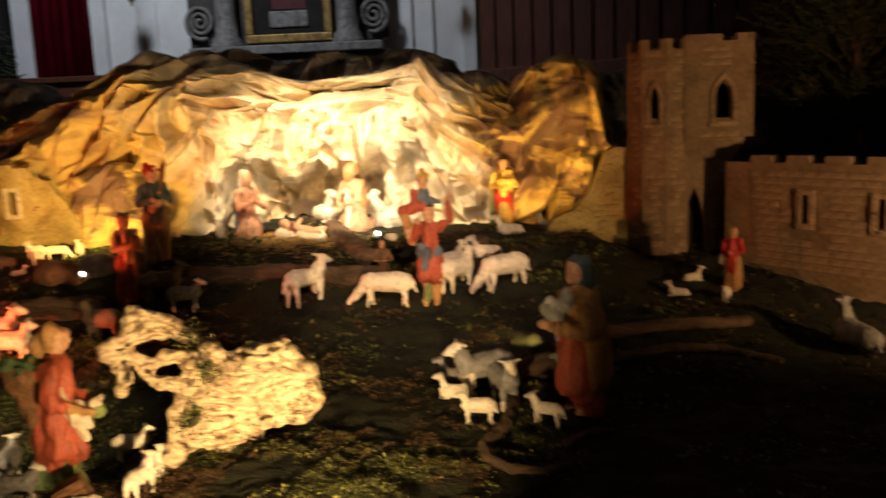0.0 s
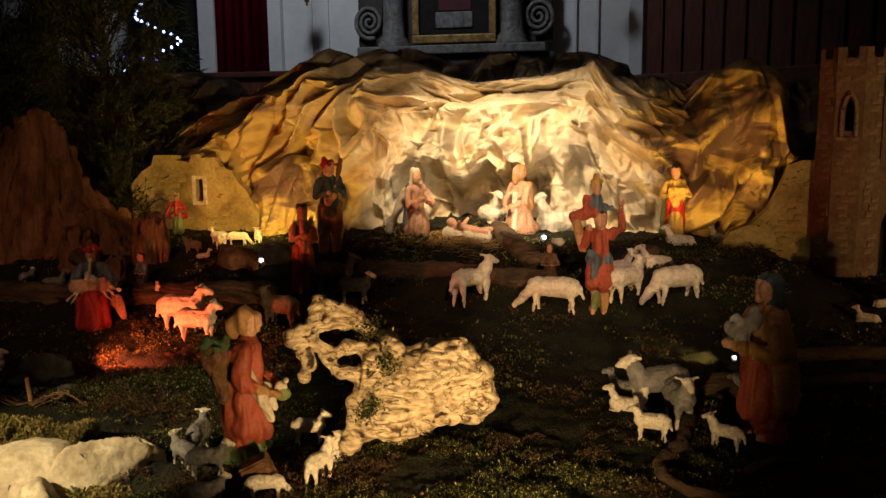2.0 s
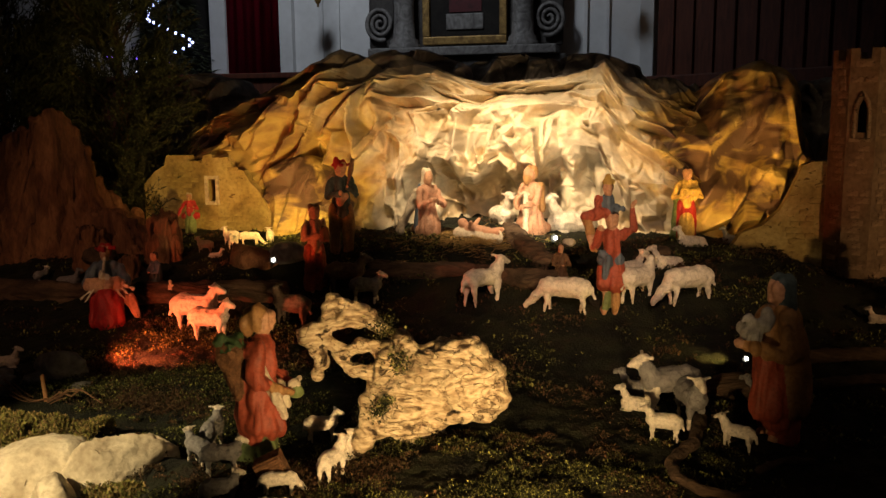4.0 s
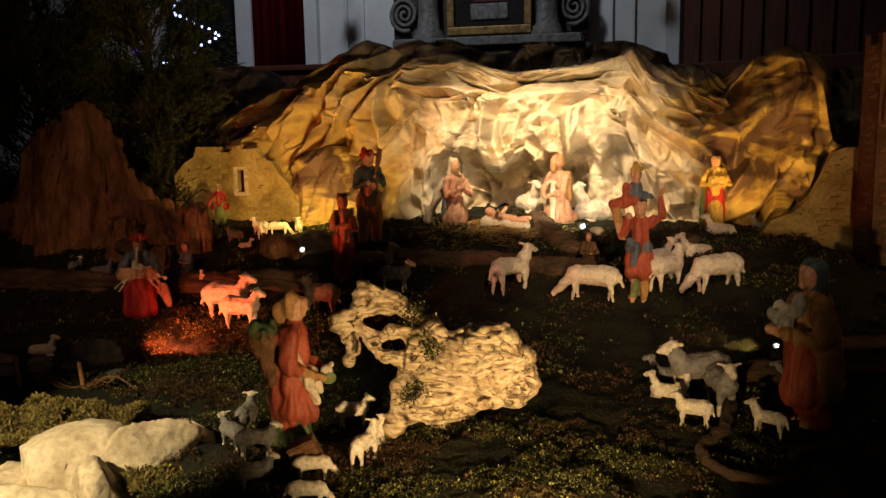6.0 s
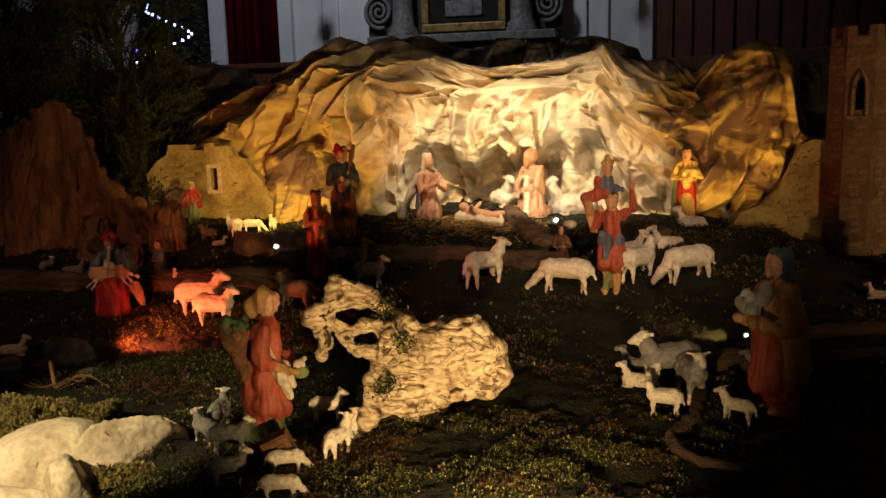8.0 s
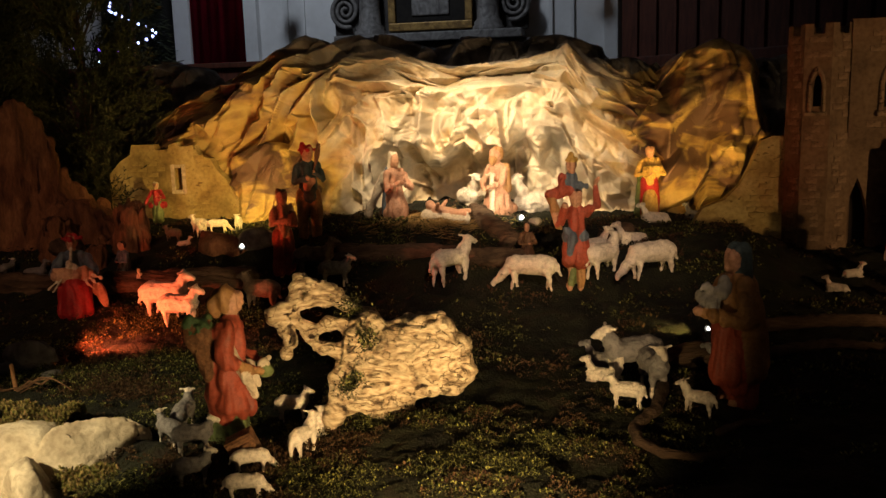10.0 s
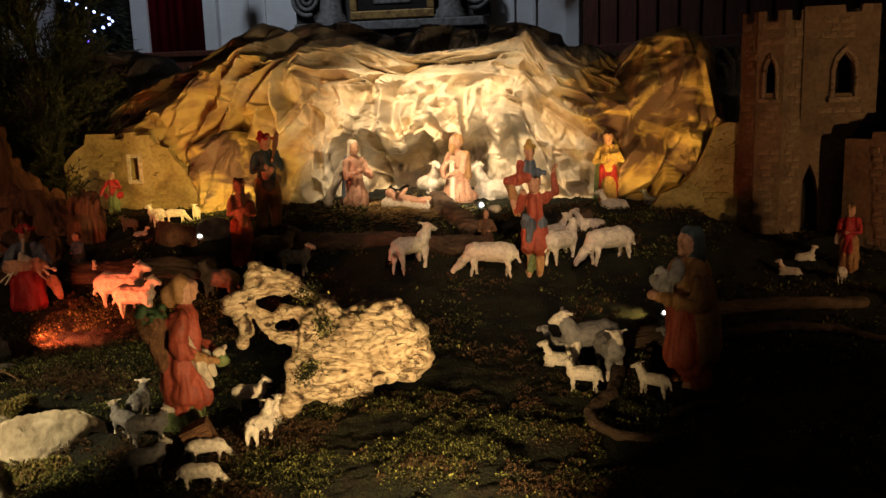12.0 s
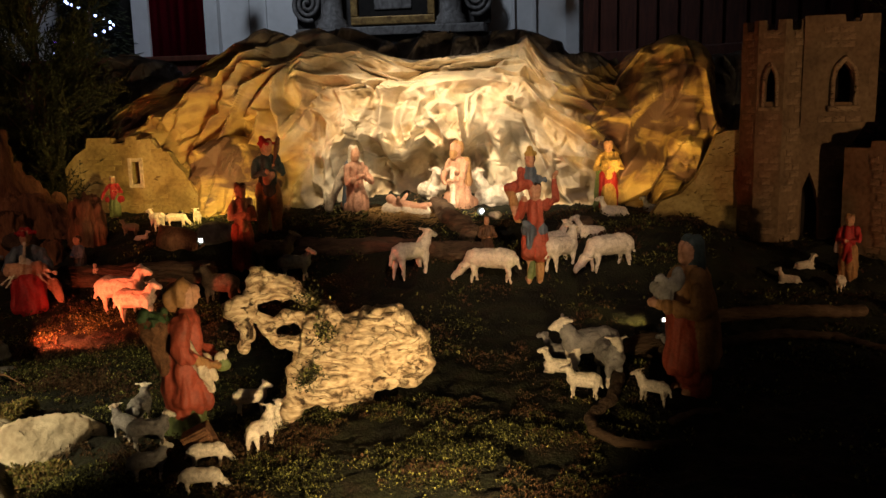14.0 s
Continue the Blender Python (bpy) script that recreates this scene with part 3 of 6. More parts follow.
# ---- painted paper rocks ----
def facets(seed, count, x0, x1, y0, y1, lie, squash, soft=1, res=420):
    """Heights of a sheet folded into flat facets with straight creases, longer along the angle lie. Gives a sampler of it."""
    rng = random.Random(seed)
    a = radians(lie)
    ca, sa = math.cos(a), math.sin(a)
    cx, cy, w, h = (x0 + x1) / 2, (y0 + y1) / 2, x1 - x0, y1 - y0
    pts, m = [], 0.25 * max(w, h)
    while len(pts) < count:
        p = (rng.uniform(x0 - m, x1 + m), rng.uniform(y0 - m, y1 + m))
        pts.append(p)
    for c in ((-1, -1), (1, -1), (1, 1), (-1, 1)):
        pts.append((cx + c[0] * (w + m) * 1.2, cy + c[1] * (h + m) * 1.2))
    bent = [Vector(((x * ca + y * sa) / squash, -x * sa + y * ca)) for x, y in pts]
    out, _, tris, order, _, _ = geometry.delaunay_2d_cdt(bent, [], [], 0, 1e-6)
    back = [pts[o[0]] for o in order]
    hs = [rng.uniform(-1, 1) for _ in back]
    gx, gy = np.linspace(x0, x1, res), np.linspace(y0, y1, res)
    H = np.zeros((res, res))
    for t in tris:
        (ax, ay), (bx, by), (dx, dy) = (back[i] for i in t)
        i0, i1 = np.searchsorted(gx, min(ax, bx, dx)), np.searchsorted(gx, max(ax, bx, dx), "right")
        j0, j1 = np.searchsorted(gy, min(ay, by, dy)), np.searchsorted(gy, max(ay, by, dy), "right")
        det = (bx - ax) * (dy - ay) - (dx - ax) * (by - ay)
        if i0 >= i1 or j0 >= j1 or abs(det) < 1e-9:
            continue
        X, Y = np.meshgrid(gx[i0:i1], gy[j0:j1])
        u = ((X - ax) * (dy - ay) - (dx - ax) * (Y - ay)) / det
        v = ((bx - ax) * (Y - ay) - (X - ax) * (by - ay)) / det
        k = (u >= -1e-6) & (v >= -1e-6) & (u + v <= 1.000001)
        H[j0:j1, i0:i1][k] = (hs[t[0]] + u * (hs[t[1]] - hs[t[0]]) + v * (hs[t[2]] - hs[t[0]]))[k]
    for _ in range(soft):
        P = np.pad(H, 1, mode="edge")
        H = (P[:-2, 1:-1] + P[2:, 1:-1] + P[1:-1, :-2] + P[1:-1, 2:] + 2 * H) / 6

    def at(X, Y):
        fx, fy = np.clip((X - x0) / w, 0, 0.9999) * (res - 1), np.clip((Y - y0) / h, 0, 0.9999) * (res - 1)
        i, j = fx.astype(int), fy.astype(int)
        u, v = fx - i, fy - j
        return H[j, i] * (1 - u) * (1 - v) + H[j, i + 1] * u * (1 - v) + H[j + 1, i] * (1 - u) * v + H[j + 1, i + 1] * u * v
    return at


def folds(seed, x0, x1, y0, y1, lie, size):
    """Three sizes of facets laid over one another."""
    area = (x1 - x0 + 0.5 * max(x1 - x0, y1 - y0)) * (y1 - y0 + 0.5 * max(x1 - x0, y1 - y0))
    a = facets(seed, int(area / (size * size)) + 6, x0, x1, y0, y1, lie, 2.6, 2)
    b = facets(seed + 1, int(area / (0.42 * size) ** 2) + 6, x0, x1, y0, y1, lie + 25, 2.2, 1)
    c = facets(seed + 2, int(area / (0.17 * size) ** 2) + 6, x0, x1, y0, y1, lie - 20, 1.6, 0)
    return lambda X, Y: 0.50 * size * a(X, Y) + 0.34 * size * (1.0 - 2.0 * np.abs(b(X, Y))) + 0.13 * size * np.abs(c(X, Y))


TOPS = ((-3.05, 0.80), (-2.90, 0.98), (-2.73, 1.09), (-2.43, 1.20), (-2.18, 1.32), (-1.99, 1.37), (-1.83, 1.31), (-1.64, 1.38), (-1.49, 1.35), (-1.01, 1.27), (-0.70, 1.29), (-0.49, 1.28), (-0.25, 1.31), (-0.12, 1.21), (0.11, 1.17), (0.30, 1.12), (0.5, 0.9))


def paper_backdrop():
    nu, nv = 560, 340
    x0, x1 = -3.02, 0.46
    V, X = np.meshgrid(np.linspace(0, 1, nv + 1), np.linspace(x0, x1, nu + 1), indexing="ij")
    top = np.interp(X, [a for a, b in TOPS], [b for a, b in TOPS])
    low = 0.31 + 0.05 * np.exp(-((X + 0.9) / 0.55) ** 2)
    left = np.clip((-1.6 - X) / 1.2, 0, 1)
    k = np.clip(V / 0.62, 0, 1)
    kb = np.clip((V - 0.62) / 0.38, 0, 1)
    Z = low + (top - low) * (1 - (1 - k) ** 1.25)
    # the roof of the cave: a ragged lip with tongues hanging down, and the hollow behind it
    rng = random.Random(17)
    xs = np.arange(-1.6, 0.0, 0.075)
    rag = np.interp(X, xs, [rng.uniform(-0.10, 0.07) for _ in xs])
    cave = np.exp(-((X + 0.82) / 0.50) ** 4)
    lip = 0.31 + rag
    hollow = 1 / (1 + np.exp(np.clip((k - lip) / 0.022, -40, 40)))
    Yy = 4.90 + 0.44 * k ** 2.0 - 0.06 * cave * np.exp(-((k - 0.45) / 0.2) ** 2) + 0.34 * cave * hollow + 0.10 * left * k
    Z = Z - 0.5 * kb ** 2 + 0.14 * np.sin(kb * 6.5) * (0.6 + 0.4 * np.sin(X * 3.1 + 1)) * (kb > 0)
    Yy = Yy + 1.15 * kb
    S = V * 1.9

    def mix(a, b, x):
        t = np.clip((x - a) / (b - a), 0, 1)
        return t * t * (3 - 2 * t)
    wl, wr = 1 - mix(-1.75, -1.45, X), mix(-0.55, -0.25, X)
    up = mix(0.62, 0.85, S)
    f = [folds(sd, x0, x1, 0.0, 1.9, lie, size)(X, S) for sd, lie, size in ((11, 34, 0.36), (41, -12, 0.32), (71, 72, 0.24), (97, 112, 0.30))]
    h = wl * f[0] + wr * f[3] + (1 - wl - wr) * (up * f[1] + (1 - up) * f[2])
    h = h - h.mean() - 0.01
    edge = np.clip(V / 0.03, 0, 1) * np.where(V < 0.97, 1.0, 0.3)
    front = np.clip((0.70 - V) / 0.15, 0, 1)
    Yy = Yy - h * edge * (0.3 + 0.7 * front)
    Z = Z + h * edge * (0.22 - 0.10 * front) - 0.035 * np.clip((V - 0.4) / 0.2, 0, 1)
    w = nu + 1
    co = np.stack([X, Yy, Z], -1).reshape(-1, 3)
    j, i = np.meshgrid(np.arange(nv), np.arange(nu), indexing="ij")
    a = (j * w + i).ravel()
    fs = np.stack([a, a + 1, a + 1 + w, a + w], 1)
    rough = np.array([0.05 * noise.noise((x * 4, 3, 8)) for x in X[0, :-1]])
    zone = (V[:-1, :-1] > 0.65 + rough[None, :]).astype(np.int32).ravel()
    me = bpy.data.meshes.new("paper_backdrop")
    me.from_pydata(co.tolist(), [], fs.tolist())
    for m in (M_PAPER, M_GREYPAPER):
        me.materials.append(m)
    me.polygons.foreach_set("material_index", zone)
    me.polygons.foreach_set("use_smooth", [True] * len(fs))
    tagged(new("paper_backdrop", me), "crumpled rock paper in cream, ochre and brown, draped as a cave", "backdrop")


def paper_rock(name, centre, radii, depth, paint_of, label, seed, tilt=0.25, turn=50, crush=1.0):
    """A stuffed paper rock: radii round the compass in the upright plane, a creased front and a rounded back."""
    n, m = 260, 150
    T, A = np.meshgrid(np.linspace(0, math.pi, m + 1), np.arange(n) * 360 / n, indexing="ij")
    r = np.interp(A, [i * 360 / len(radii) for i in range(len(radii) + 1)], list(radii) + [radii[0]])
    c = np.cos(T)
    st = np.sin(T) ** 0.8
    x, z, y = r * st * np.cos(np.radians(A)), r * st * np.sin(np.radians(A)), -depth * np.sign(c) * np.abs(c) ** 0.7
    R = max(radii) * 1.3
    h = crush * folds(seed, -R, R, -R, R, turn, 0.62 * max(radii))(x + 0.3 * y, z + 0.3 * y)
    h = h * np.clip(np.sin(T) * 3, 0, 1)
    g = np.clip((c + 0.3) / 0.5, 0, 1)
    y = y - h * g + tilt * z
    kk = 1 + 0.25 * h * (1 - 0.6 * g) / R
    co = np.stack([x * kk, y, z * kk], -1).reshape(-1, 3)
    fs = [(j * n + i, (j + 1) * n + i, (j + 1) * n + (i + 1) % n, j * n + (i + 1) % n) for j in range(m) for i in range(n)]
    me = bpy.data.meshes.new(name)
    me.from_pydata(co.tolist(), [], fs)
    me.materials.append(paint_of)
    me.polygons.foreach_set("use_smooth", [True] * len(fs))
    bm = bmesh.new()
    bm.from_mesh(me)
    bmesh.ops.remove_doubles(bm, verts=list(bm.verts), dist=0.0004)
    bmesh.ops.recalc_face_normals(bm, faces=list(bm.faces))
    bm.to_mesh(me)
    bm.free()
    tagged(new(name, me), label, "paper rock").matrix_world = pose(*centre)


PEAK = (0.37, 0.37, 0.38, 0.44, 0.52, 0.57, 0.49, 0.45, 0.43, 0.42, 0.43, 0.44, 0.44, 0.45, 0.47, 0.50, 0.50, 0.48, 0.47, 0.45, 0.40, 0.34, 0.33, 0.35)
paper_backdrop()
paper_rock("paper_rock", (0.52, 5.30, 0.80), PEAK, 0.22, M_OCHRE, "tall ochre painted paper rock with deep folds", 5)
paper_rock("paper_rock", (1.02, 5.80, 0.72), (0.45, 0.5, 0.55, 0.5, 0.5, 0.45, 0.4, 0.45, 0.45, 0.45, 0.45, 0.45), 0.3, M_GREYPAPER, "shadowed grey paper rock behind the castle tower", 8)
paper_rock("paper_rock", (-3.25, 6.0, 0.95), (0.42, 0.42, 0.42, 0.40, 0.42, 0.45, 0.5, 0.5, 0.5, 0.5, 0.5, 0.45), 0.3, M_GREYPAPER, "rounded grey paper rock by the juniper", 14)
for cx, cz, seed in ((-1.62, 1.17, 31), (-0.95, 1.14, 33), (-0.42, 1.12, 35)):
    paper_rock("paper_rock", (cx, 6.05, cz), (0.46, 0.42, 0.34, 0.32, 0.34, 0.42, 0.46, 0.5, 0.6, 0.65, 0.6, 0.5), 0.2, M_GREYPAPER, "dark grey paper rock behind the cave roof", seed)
paper_rock("paper_rock", (-1.99, 4.84, 0.53), (0.30, 0.26, 0.24, 0.26, 0.28, 0.30, 0.28, 0.26, 0.26, 0.26, 0.26, 0.28), 0.14, M_OCHRE, "low yellow painted paper boulder at the cave foot", 19, crush=0.6)


# ---- castle walls ----
BRICKS = {}


def brick_mesh(w, h, m):
    key = (round(w, 3), round(h, 3), m.name)
    if key not in BRICKS:
        bm = box(bmesh.new(), -w / 2, -0.004, -h / 2, w / 2, 0.004, h / 2)
        fr = [v for v in bm.verts if v.co.y < 0]
        for v in fr:
            v.co.x *= 0.93
            v.co.z *= 0.86
        BRICKS[key] = mesh_of(bm, "block", m)
    return BRICKS[key]


def lay_blocks(parent, at, w, h, course, rng, material, keep, avoid=()):
    """Thin stone blocks on a face: at is the pose of its lower left corner, x along and z up the face."""
    rows = int(h / course)
    for r in range(rows):
        x = -rng.uniform(0, 0.05)
        while x < w:
            bw = rng.choice((0.045, 0.06, 0.075, 0.09))
            cx, cz = x + bw / 2, (r + 0.5) * course
            x += bw
            if cx - bw / 2 < 0 or cx + bw / 2 > w or rng.random() > keep:
                continue
            if any(a < cx + bw / 2 and b > cx - bw / 2 and c < cz + course / 2 and d > cz - course / 2 for a, b, c, d in avoid):
                continue
            ob = new("block", brick_mesh(bw - 0.006, course - 0.006, material))
            ob.parent = parent
            ob.matrix_basis = at @ pose(cx, -0.001, cz, rng.uniform(-0.8, 0.8), rng.uniform(-1.5, 1.5), 0)


def ring_frame(x0, z0, x1, z1, t, d):
    bm = bmesh.new()
    box(bm, x0 - t, -d, z0 - t, x0, 0.01, z1 + t, 0.003)
    box(bm, x1, -d, z0 - t, x1 + t, 0.01, z1 + t, 0.003)
    box(bm, x0 + 0.0005, -d * 0.9, z1, x1 - 0.0005, 0.01, z1 + t * 0.9, 0.003)
    box(bm, x0 + 0.0005, -d * 1.3, z0 - t, x1 - 0.0005, 0.01, z0, 0.003)
    return bm


def left_ruin():
    o = [(-3.05, 0.20), (-3.05, 0.62), (-2.97, 0.70), (-2.90, 0.74), (-2.885, 0.80), (-2.735, 0.80), (-2.73, 0.765), (-2.64, 0.765), (-2.63, 0.80), (-2.575, 0.81), (-2.57, 0.785), (-2.47, 0.79), (-2.44, 0.73), (-2.37, 0.71), (-2.33, 0.64), (-2.27, 0.58), (-2.22, 0.48), (-2.17, 0.40), (-2.10, 0.20)]
    win = [(-2.605, 0.52), (-2.555, 0.52), (-2.555, 0.655), (-2.605, 0.655)]
    r = thing("castle_ruin", None, None, "broken yellowish plaster castle wall with a narrow window", "castle wall", at=pose(0, 4.74, 0))
    bm = extruded(o, [win], 0.07)
    part("wall", bm, M_PLASTER_L, r)
    part("window_frame", ring_frame(-2.605, 0.52, -2.555, 0.655, 0.022, 0.012), M_SLAB, r, "raised plaster window surround")
    # dark sheet in place of the shade inside the window opening
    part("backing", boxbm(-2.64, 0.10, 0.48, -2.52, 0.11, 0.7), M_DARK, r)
    rng = random.Random(4)
    lay_blocks(r, pose(-2.92, -0.0005, 0.36), 0.56, 0.40, 0.034, rng, M_PLASTER_L, 0.45, [(0.26, 0.42, 0.10, 0.36)])


def pointed(x0, x1, z0, z1):
    c, w = (x0 + x1) / 2, (x1 - x0) / 2
    h = z1 - z0
    pts = [(x0, z0), (x1, z0), (x1, z0 + h * 0.55)]
    pts += [(c + w * 0.75, z0 + h * 0.8), (c, z1), (c - w * 0.75, z0 + h * 0.8), (x0, z0 + h * 0.55)]
    return pts


def right_castle():
    rng = random.Random(9)
    t = thing("castle_tower", None, None, "brownish plaster castle tower with pointed windows and battlements", "castle tower", at=pose(0, 0, 0))
    # round-cornered stair turret of eight faces
    cx, cy, R, z0, z1 = 1.055, 4.58, 0.152, 0.10, 1.27
    side = 2 * R * math.tan(math.pi / 8)
    for k in range(8):
        a = -109 + 45 * k
        face = pose(cx + R * math.cos(radians(a)), cy + R * math.sin(radians(a)), 0, 0, 0, a + 90)
        o = [(-side / 2, z0), (side / 2, z0), (side / 2, z1 + 0.05), (side * 0.22, z1 + 0.05), (side * 0.20, z1), (-side * 0.20, z1), (-side * 0.22, z1 + 0.05), (-side / 2, z1 + 0.05)]
        slit = pointed(-0.020, 0.020, 0.925, 1.085) if k == 0 else None
        p = part("turret_face", extruded(o, [slit] if slit else [], 0.03), M_PLASTER, t, at=face)
        if slit:
            pts = pointed(-0.032, 0.032, 0.905, 1.11)
            part("slit_surround", fused("slit_surround", [((pts[i][0], -0.004, pts[i][1]), (pts[(i + 1) % len(pts)][0], -0.004, pts[(i + 1) % len(pts)][1]), 0.010, 0.010) for i in range(1, len(pts))], [M_BRICK], 0.004), None, p)
            part("slit_sill", boxbm(-0.05, -0.02, 0.880, 0.05, 0.005, 0.898, 0.003), M_BRICK, p)
            # dark sheet paints the shade inside the slit
            part("slit_shade_backing", boxbm(-0.05, 0.05, 0.9, 0.05, 0.06, 1.1), M_DARK, p)
        if k in (6, 7, 0, 1):
            lay_blocks(p, pose(-side / 2, 0, 0.22), side, z1 - 0.22, 0.036, rng, M_BRICK, 0.93, [(side / 2 - 0.06, side / 2 + 0.06, 0.66, 0.90)] if slit else ())
    # square chamber with a window, on a narrower shaft
    o = [(-0.05, 0.0), (0.26, 0), (0.26, 0.52), (0.215, 0.52), (0.21, 0.485), (0.14, 0.485), (0.135, 0.52), (0.07, 0.52), (-0.05, 0.52)]
    hole = pointed(0.105, 0.185, 0.10, 0.29)
    ch = part("chamber_front", extruded(o, [hole], 0.04), M_PLASTER, t, at=pose(1.21, 4.45, 0.815))
    pts = pointed(0.09, 0.20, 0.09, 0.315)
    part("window_surround", fused("window_surround", [((pts[i][0], -0.004, pts[i][1]), (pts[(i + 1) % len(pts)][0], -0.004, pts[(i + 1) % len(pts)][1]), 0.013, 0.013) for i in range(1, len(pts))], [M_BRICK], 0.005), None, ch)
    part("window_sill", boxbm(0.07, -0.025, 0.055, 0.22, 0.005, 0.082, 0.004), M_BRICK, ch)
    # near-black sheet stands for the unlit chamber behind the window
    part("window_shade_backing", boxbm(0.05, 0.1, 0.05, 0.25, 0.11, 0.35), M_DARK, ch)
    lay_blocks(ch, pose(0, 0, 0.0), 0.26, 0.48, 0.036, rng, M_BRICK, 0.93, [(0.06, 0.23, 0.05, 0.35)])
    part("chamber_side", extruded([(0, 0), (0.34, 0), (0.34, 0.52), (0.26, 0.52), (0.25, 0.485), (0.15, 0.485), (0.14, 0.52), (0, 0.52)], [], 0.04), M_PLASTER, t, at=pose(1.51, 4.455, 0.815, 0, 0, 90) @ pose(0.0, 0, 0))
    bm = bmesh.new()
    q = [bm.verts.new(c) for c in ((1.16, 4.47, 0.70), (1.41, 4.47, 0.70), (1.41, 4.75, 0.70), (1.21, 4.75, 0.70), (1.16, 4.45, 0.814), (1.47, 4.45, 0.814), (1.47, 4.76, 0.814), (1.21, 4.76, 0.814))]
    for f in ((0, 1, 5, 4), (1, 2, 6, 5), (2, 3, 7, 6), (3, 0, 4, 7), (3, 2, 1, 0), (4, 5, 6, 7)):
        bm.faces.new([q[i] for i in f])
    part("corbel", bm, M_PLASTER, t)
    sh = part("shaft_front", extruded([(-0.02, 0), (0.03, 0), (0.035, 0.23), (0.06, 0.34), (0.09, 0.42), (0.12, 0.34), (0.145, 0.23), (0.15, 0), (0.26, 0), (0.26, 0.55), (-0.02, 0.55)], [], 0.05), M_PLASTER, t, at=pose(1.13, 4.475, 0.15))
    lay_blocks(sh, pose(0.155, 0, 0.05), 0.10, 0.48, 0.036, rng, M_BRICK, 0.93)
    # shade of the door arch, painted as a black sheet behind it
    part("door_shade_backing", boxbm(1.12, 4.56, 0.1, 1.34, 4.57, 0.6), M_DARK, t)
    part("shaft_side", boxbm(1.35, 4.53, 0.12, 1.39, 4.75, 0.70), M_PLASTER, t)
    # sloping broken wall on the cave side
    w = thing("castle_wall", None, None, "sloping broken castle wall stub beside the tower", "castle wall", at=pose(0, 4.58, 0))
    part("wall", extruded([(0.36, 0.20), (0.50, 0.41), (0.60, 0.45), (0.68, 0.53), (0.73, 0.63), (0.78, 0.76), (0.83, 0.78), (0.90, 0.78), (0.91, 0.15)], [], 0.08), M_PLASTER_L, w)
    lay_blocks(w, pose(0.70, -0.0005, 0.36), 0.20, 0.26, 0.03, rng, M_PLASTER_L, 0.5)
    # battlemented curtain wall coming forward
    x0, y0, x1, y1 = 1.40, 4.24, 2.34, 3.10
    L = math.hypot(x1 - x0, y1 - y0)
    a = math.degrees(math.atan2(y1 - y0, x1 - x0))
    cw = thing("castle_wall", None, None, "battlemented brown castle curtain wall with small framed windows", "castle wall", at=pose(x0, y0, 0, 0, 0, a))
    top = 0.70
    o = [(-0.1, -0.1), (L, -0.1)]
    x = L
    while x > 0.02:
        o += [(x, top + 0.035), (x - 0.11, top + 0.035), (x - 0.115, top), (x - 0.185, top)]
        x -= 0.19
    o += [(-0.1, top)]
    wins = []
    for wx in (0.31, 0.66):
        wins.append([(wx, 0.42), (wx + 0.035, 0.42), (wx + 0.035, 0.555), (wx, 0.555)])
    part("wall", extruded(o, wins, 0.07), M_PLASTER, cw)
    for wx in (0.31, 0.66):
        part("window_frame", ring_frame(wx, 0.42, wx + 0.035, 0.555, 0.025, 0.014), M_BRICK, cw, "raised plaster window surround")
        # black sheet as the shade seen through each curtain wall window
        part("window_shade_backing", boxbm(wx - 0.03, 0.09, 0.38, wx + 0.07, 0.10, 0.6), M_DARK, cw)
    lay_blocks(cw, pose(0.0, 0, 0.20), 1.3, 0.49, 0.036, rng, M_BRICK, 0.93, [(wx - 0.04, wx + 0.08, 0.17, 0.39) for wx in (0.31, 0.66)])


left_ruin()
right_castle()


# ---- stumps, root and stones ----
def big_stump():
    caps = []
    rng = random.Random(3)
    for i in range(46):
        u = i / 45
        x = -0.62 + 0.98 * u
        topz = float(np.interp(u, (0, 0.25, 0.5, 0.62, 0.66, 0.72, 0.8, 0.9, 1), (0.52, 0.66, 0.72, 0.80, 0.83, 0.70, 0.46, 0.28, 0.14)))
        y = -0.10 + 0.28 * (2 * u - 1) ** 2 + rng.uniform(-0.03, 0.03)
        caps.append(((x + (0.10 * (u - 0.3)), y - 0.08, -0.05), (x, y + 0.04, topz * rng.uniform(0.985, 1.015)), 0.085 + 0.03 * rng.random(), 0.034))
    for u, dx, dy in ((0.1, -0.2, -0.3), (0.45, 0.0, -0.28), (0.9, 0.30, -0.12), (1.0, 0.32, 0.05)):
        x = -0.62 + 0.98 * u
        caps.append(((x, -0.1, 0.2), (x + dx, dy, 0.0), 0.09, 0.05))
    me = fused("tree_stump", caps, [M_BARK], 0.014, 0.03, (6, 6, 2.5), 0.022, (24, 24, 3.0))
    tagged(new("tree_stump", me), "big split reddish-brown tree stump with a ragged top", "stump").matrix_world = pose(-3.28, 4.28, 0.24)


def small_stump(x, y, h, r, label, seed):
    rng = random.Random(seed)
    caps = [((0.25 * r * math.cos(k * 1.05), 0.25 * r * math.sin(k * 1.05), -0.02), (0.45 * r * math.cos(k * 1.05), 0.45 * r * math.sin(k * 1.05), h * rng.uniform(0.8, 1)), r * 0.8, r * 0.4) for k in range(6)]
    me = fused("tree_stump", caps, [M_BARK], 0.009, 0.012, (22, 22, 8), 0.02, (50, 50, 8))
    tagged(new("tree_stump", me), label, "stump").matrix_world = pose(x, y, G(x, y))


